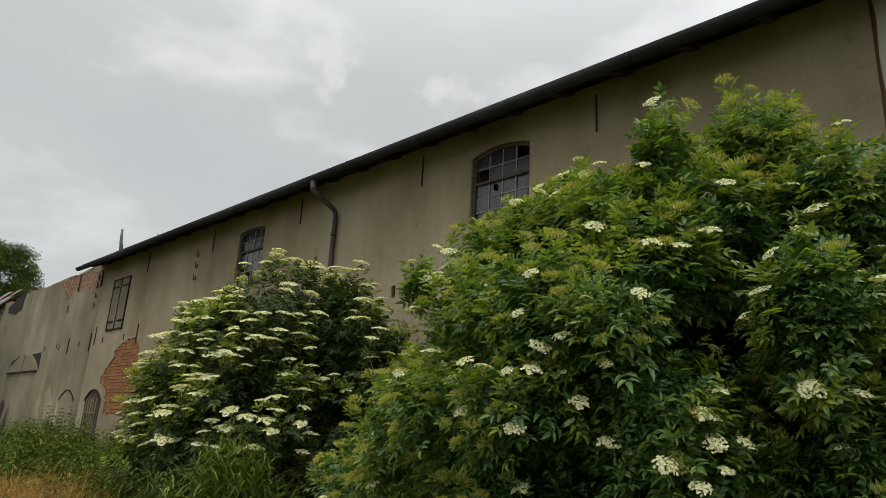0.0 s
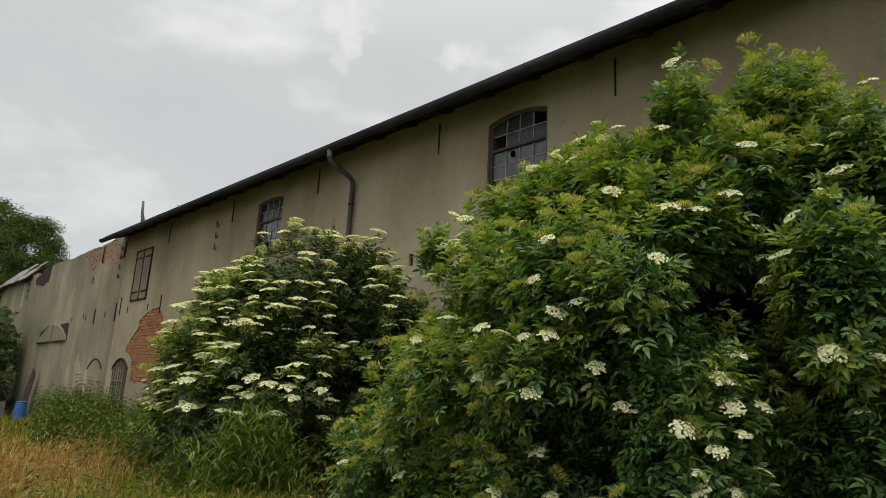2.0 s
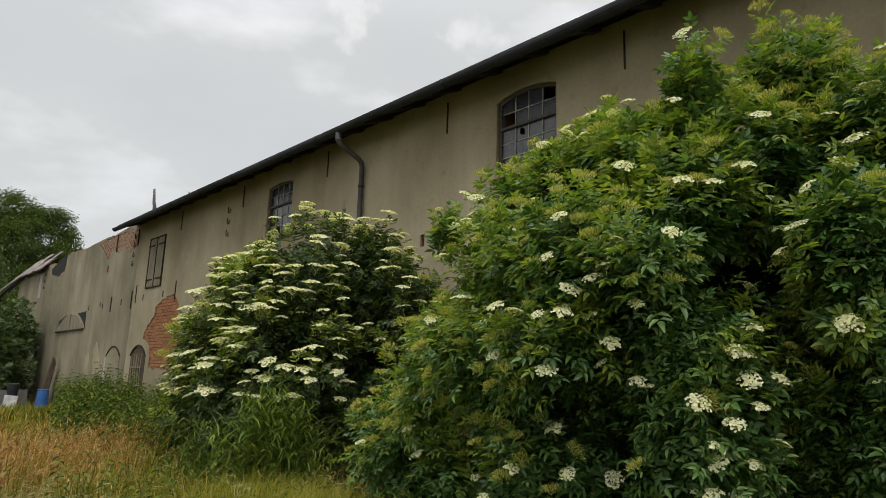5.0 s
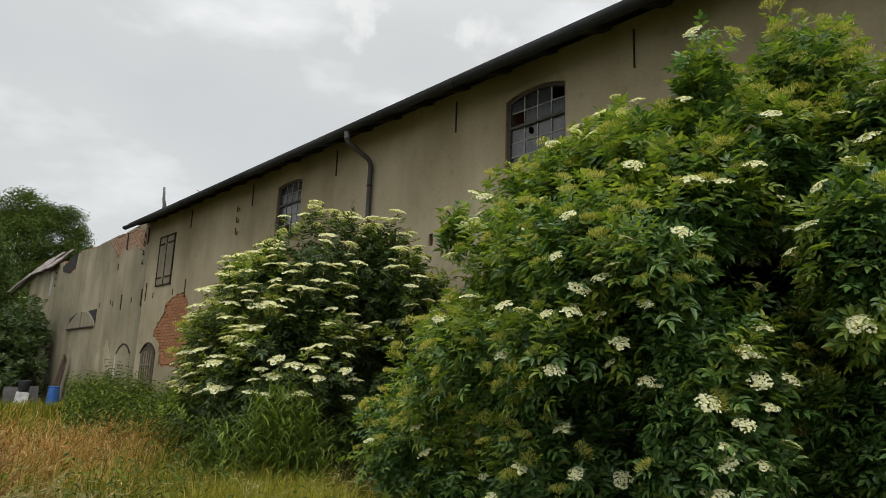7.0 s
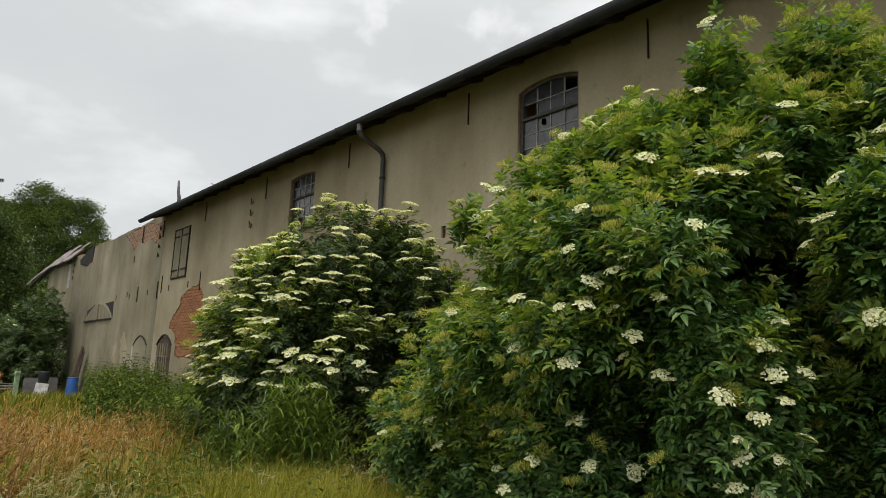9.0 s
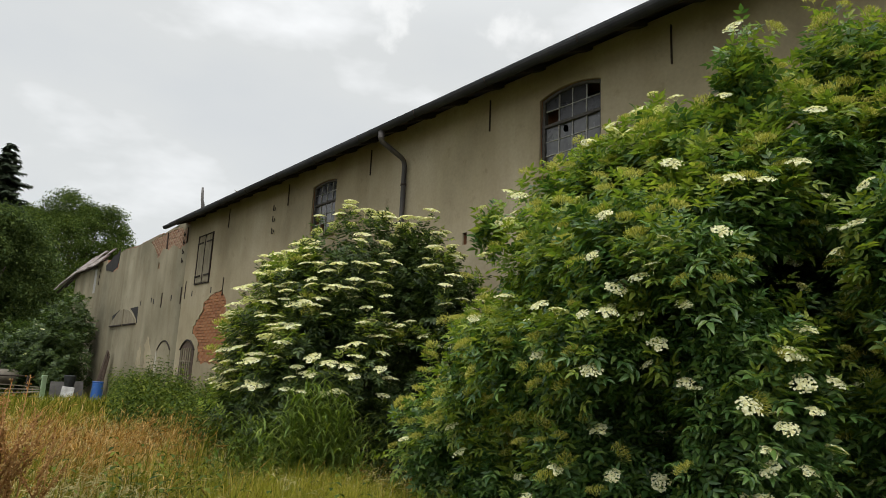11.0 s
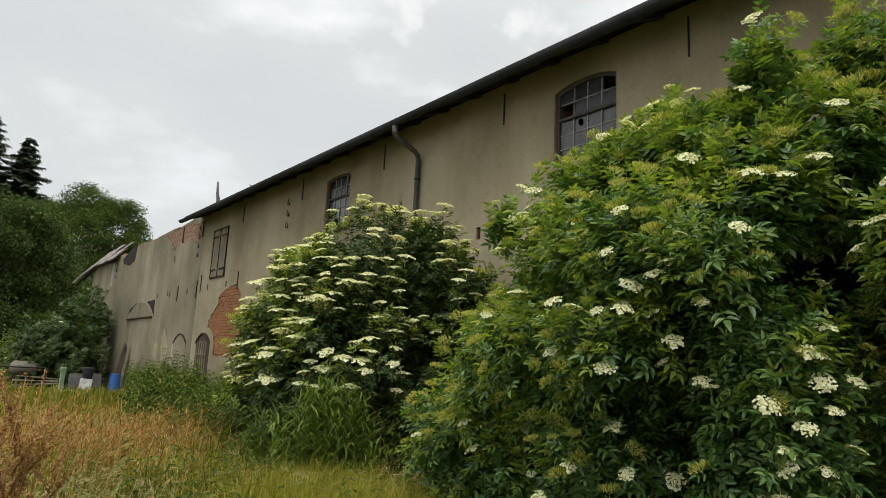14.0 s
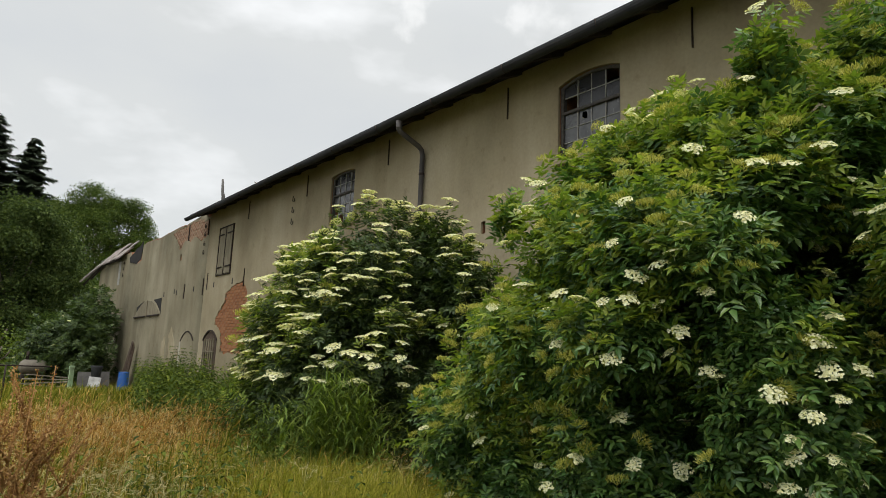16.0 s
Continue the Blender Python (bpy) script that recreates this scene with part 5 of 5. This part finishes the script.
# ---- things left by the ruin ----
barrel = thing("barrel", "blue plastic barrel standing in the weeds", "barrel", (5.22, 23.4, 0))
part("body", tube([(0, 0, 0), (0, 0, 0.06), (0, 0, 0.30), (0, 0, 0.34), (0, 0, 0.62), (0, 0, 0.66), (0, 0, 0.92), (0, 0, 0.98)], [0.15, 0.16, 0.17, 0.175, 0.175, 0.17, 0.16, 0.155], 20), M_BLUE, barrel)
part("rim", tube([(0, 0, 0.96), (0, 0, 1.0)], 0.163, 20), M_BLUE, barrel)

for k, (x, y, w, h, turn) in enumerate(((4.72, 24.0, 0.52, 0.98, 8), (4.25, 24.2, 0.42, 0.95, -6))):
    b = thing("fibre_board", "grey fibre board leaning in the weeds", "board", (x, y, 0), "grey boards")
    part("board", boxed(-w / 2, w / 2, -0.012, 0.012, 0, h, bevel=0.004, m=Matrix.Rotation(radians(turn), 4, "Z") @ Matrix.Rotation(radians(-9), 4, "X")), M_GREYBOARD, b)
white = thing("white_board", "dirty white board tilted against grey boards", "board", (4.28, 23.0, 0.42))
part("board", boxed(-0.17, 0.17, -0.02, 0.02, 0, 0.42, bevel=0.006, m=Matrix.Rotation(radians(-14), 4, "Z") @ Matrix.Rotation(radians(-16), 4, "X") @ Matrix.Rotation(radians(6), 4, "Y")), M_WHITE, white)
part("foot_block", boxed(-0.15, 0.15, -0.1, 0.14, -0.42, 0.02, bevel=0.01), M_DARKWOOD, white)

bucket = thing("bucket", "black rubber bucket hung over the grey boards", "bucket", (4.45, 23.6, 0))
part("body", tube([(0, 0, 0.72), (0, 0, 0.74), (0, 0, 1.12), (0, 0, 1.16)], [0.09, 0.12, 0.17, 0.19], 14), M_FELT, bucket)
part("stand", boxed(-0.12, 0.12, -0.1, 0.1, -0.02, 0.74, bevel=0.01), M_DARKWOOD, bucket)
pile = thing("plank_pile", "pile of pale grey weathered planks in the grass", "planks", (3.05, 23.5, 0))
for k in range(9):
    part("plank", boxed(-0.62, 0.62, -0.07, 0.07, 0, 0.03, bevel=0.004, m=Matrix.Translation((0.03 * (k % 3), 0.09 * (k % 2), 0.10 * k)) @ Matrix.Rotation(radians(23 * ((k * 7) % 3 - 1)), 4, "Z") @ Matrix.Rotation(radians(4 * (k % 3 - 1)), 4, "Y")), M_GREYPLANK, pile)

chair = thing("garden_chair", "pale green plastic garden chair in the weeds", "chair", (3.95, 23.6, 0))
chair.rotation_euler = (0, 0, radians(62))
part("seat", boxed(-0.22, 0.22, -0.22, 0.22, 0.40, 0.44, bevel=0.012), M_MINT, chair)
for x in (-0.2, 0.2):
    for y in (-0.2, 0.2):
        part("leg", tube([(x * 1.1, y * 1.1, 0), (x, y, 0.42)], 0.022, 6), M_MINT, chair)
for k in range(4):
    part("back_slat", boxed(-0.19 + 0.1 * k, -0.12 + 0.1 * k, 0.19, 0.215, 0.44, 1.06, bevel=0.006), M_MINT, chair)
part("top_rail", boxed(-0.22, 0.22, 0.185, 0.222, 1.05, 1.14, bevel=0.012), M_MINT, chair)

rail = thing("pipe_fence", "low rusty pipe fence across the yard", "fence", (2.3, 24.6, 0))
part("rail", tube([(-1.6, 0, 1.06), (0, 0.02, 1.08), (1.15, 0, 1.07)], 0.022, 7), M_IRON, rail)
for x in (-1.5, -0.2, 1.15):
    part("post", tube([(x, 0, -0.05), (x, 0, 1.09)], 0.026, 7), M_IRON, rail)

tank = thing("tank", "round cream tank rusting in the yard", "tank", (3.05, 26.6, 0))
part("body", tube([(-0.42, 0, 1.0), (-0.38, 0, 1.0), (-0.28, 0, 1.0), (0.28, 0, 1.0), (0.38, 0, 1.0), (0.42, 0, 1.0)], [0.07, 0.18, 0.25, 0.25, 0.18, 0.07], 20), M_TANK, tank)
for x in (-0.28, 0.28):
    part("stand", boxed(x - 0.05, x + 0.05, -0.2, 0.2, -0.02, 0.74, bevel=0.01), M_IRON, tank)
part("filler_pipe", tube([(-0.2, 0, 1.2), (-0.2, 0, 1.52)], 0.05, 9), M_IRON, tank)

boards = thing("leaning_boards", "dark rotten boards leaning against the wall", "boards", (5.55, 24.6, 0))
for k in range(4):
    part("board", boxed(-0.02, 0.02, -0.09, 0.09, 0, 2.15 - 0.1 * k, bevel=0.004, m=Matrix.Translation((0.02 * k - 0.12, 0.62 - 0.2 * k, 0)) @ Matrix.Rotation(radians(22 - 5 * k), 4, "X") @ Matrix.Rotation(radians(5), 4, "Y")), M_DARKWOOD, boards)

# ---- pieces: bricks and tiles ----
def brick_mesh(material):
    bm = boxed(-0.012, 0.012, -0.120, 0.120, -0.0345, 0.0345, bevel=0.005)
    me = bpy.data.meshes.new("brick")
    bm.to_mesh(me)
    bm.free()
    me.materials.append(material)
    return me


BRICK, BRICK_OLD = brick_mesh(M_BRICK), brick_mesh(M_BRICK_OLD)


def inside(y, z, loop):
    hit = False
    for (a, b), (c, d) in zip(loop, loop[1:] + loop[:1]):
        if (b > z) != (d > z) and y < (c - a) * (z - b) / (d - b) + a:
            hit = not hit
    return hit


def lay(parent, inv, piece, loop, y0, y1, z0, z1, seed):
    r = random.Random(seed)
    z, course = z0, 0
    while z < z1:
        y = y0 + (0.123 if course % 2 else 0.0)
        while y < y1:
            if inside(y, z, loop):
                share("brick", piece, parent, inv @ Matrix.Translation((X0 + 0.017 + r.uniform(-0.004, 0.006), y, z)) @ Matrix.Rotation(r.uniform(-0.015, 0.015), 4, "X"))
            y += 0.246
        z += 0.074
        course += 1


lay(barn, INV, BRICK, patch_hole, 14.4, 17.3, 1.70, 3.45, 1)
lay(wing, INVW, BRICK_OLD, brick_top, 18.1, 21.9, 4.65, 5.5, 2)
for m in tiles:
    share("roof_tile", TILE, wing, m)
# loose bricks along the broken top of the wall
r = random.Random(9)
for k in range(26):
    y = 18.3 + 0.27 * k + r.uniform(-0.05, 0.05)
    top = np.interp(y, [a for a, _ in skyline], [b for _, b in skyline])
    share("brick", BRICK_OLD, wing, INVW @ Matrix.Translation((X0 + 0.10 + r.uniform(0, 0.15), y, top + 0.03)) @ Matrix.Rotation(r.uniform(-0.3, 0.3), 4, "Z") @ Matrix.Rotation(radians(90), 4, "Y") @ Matrix.Scale(1.0, 4))
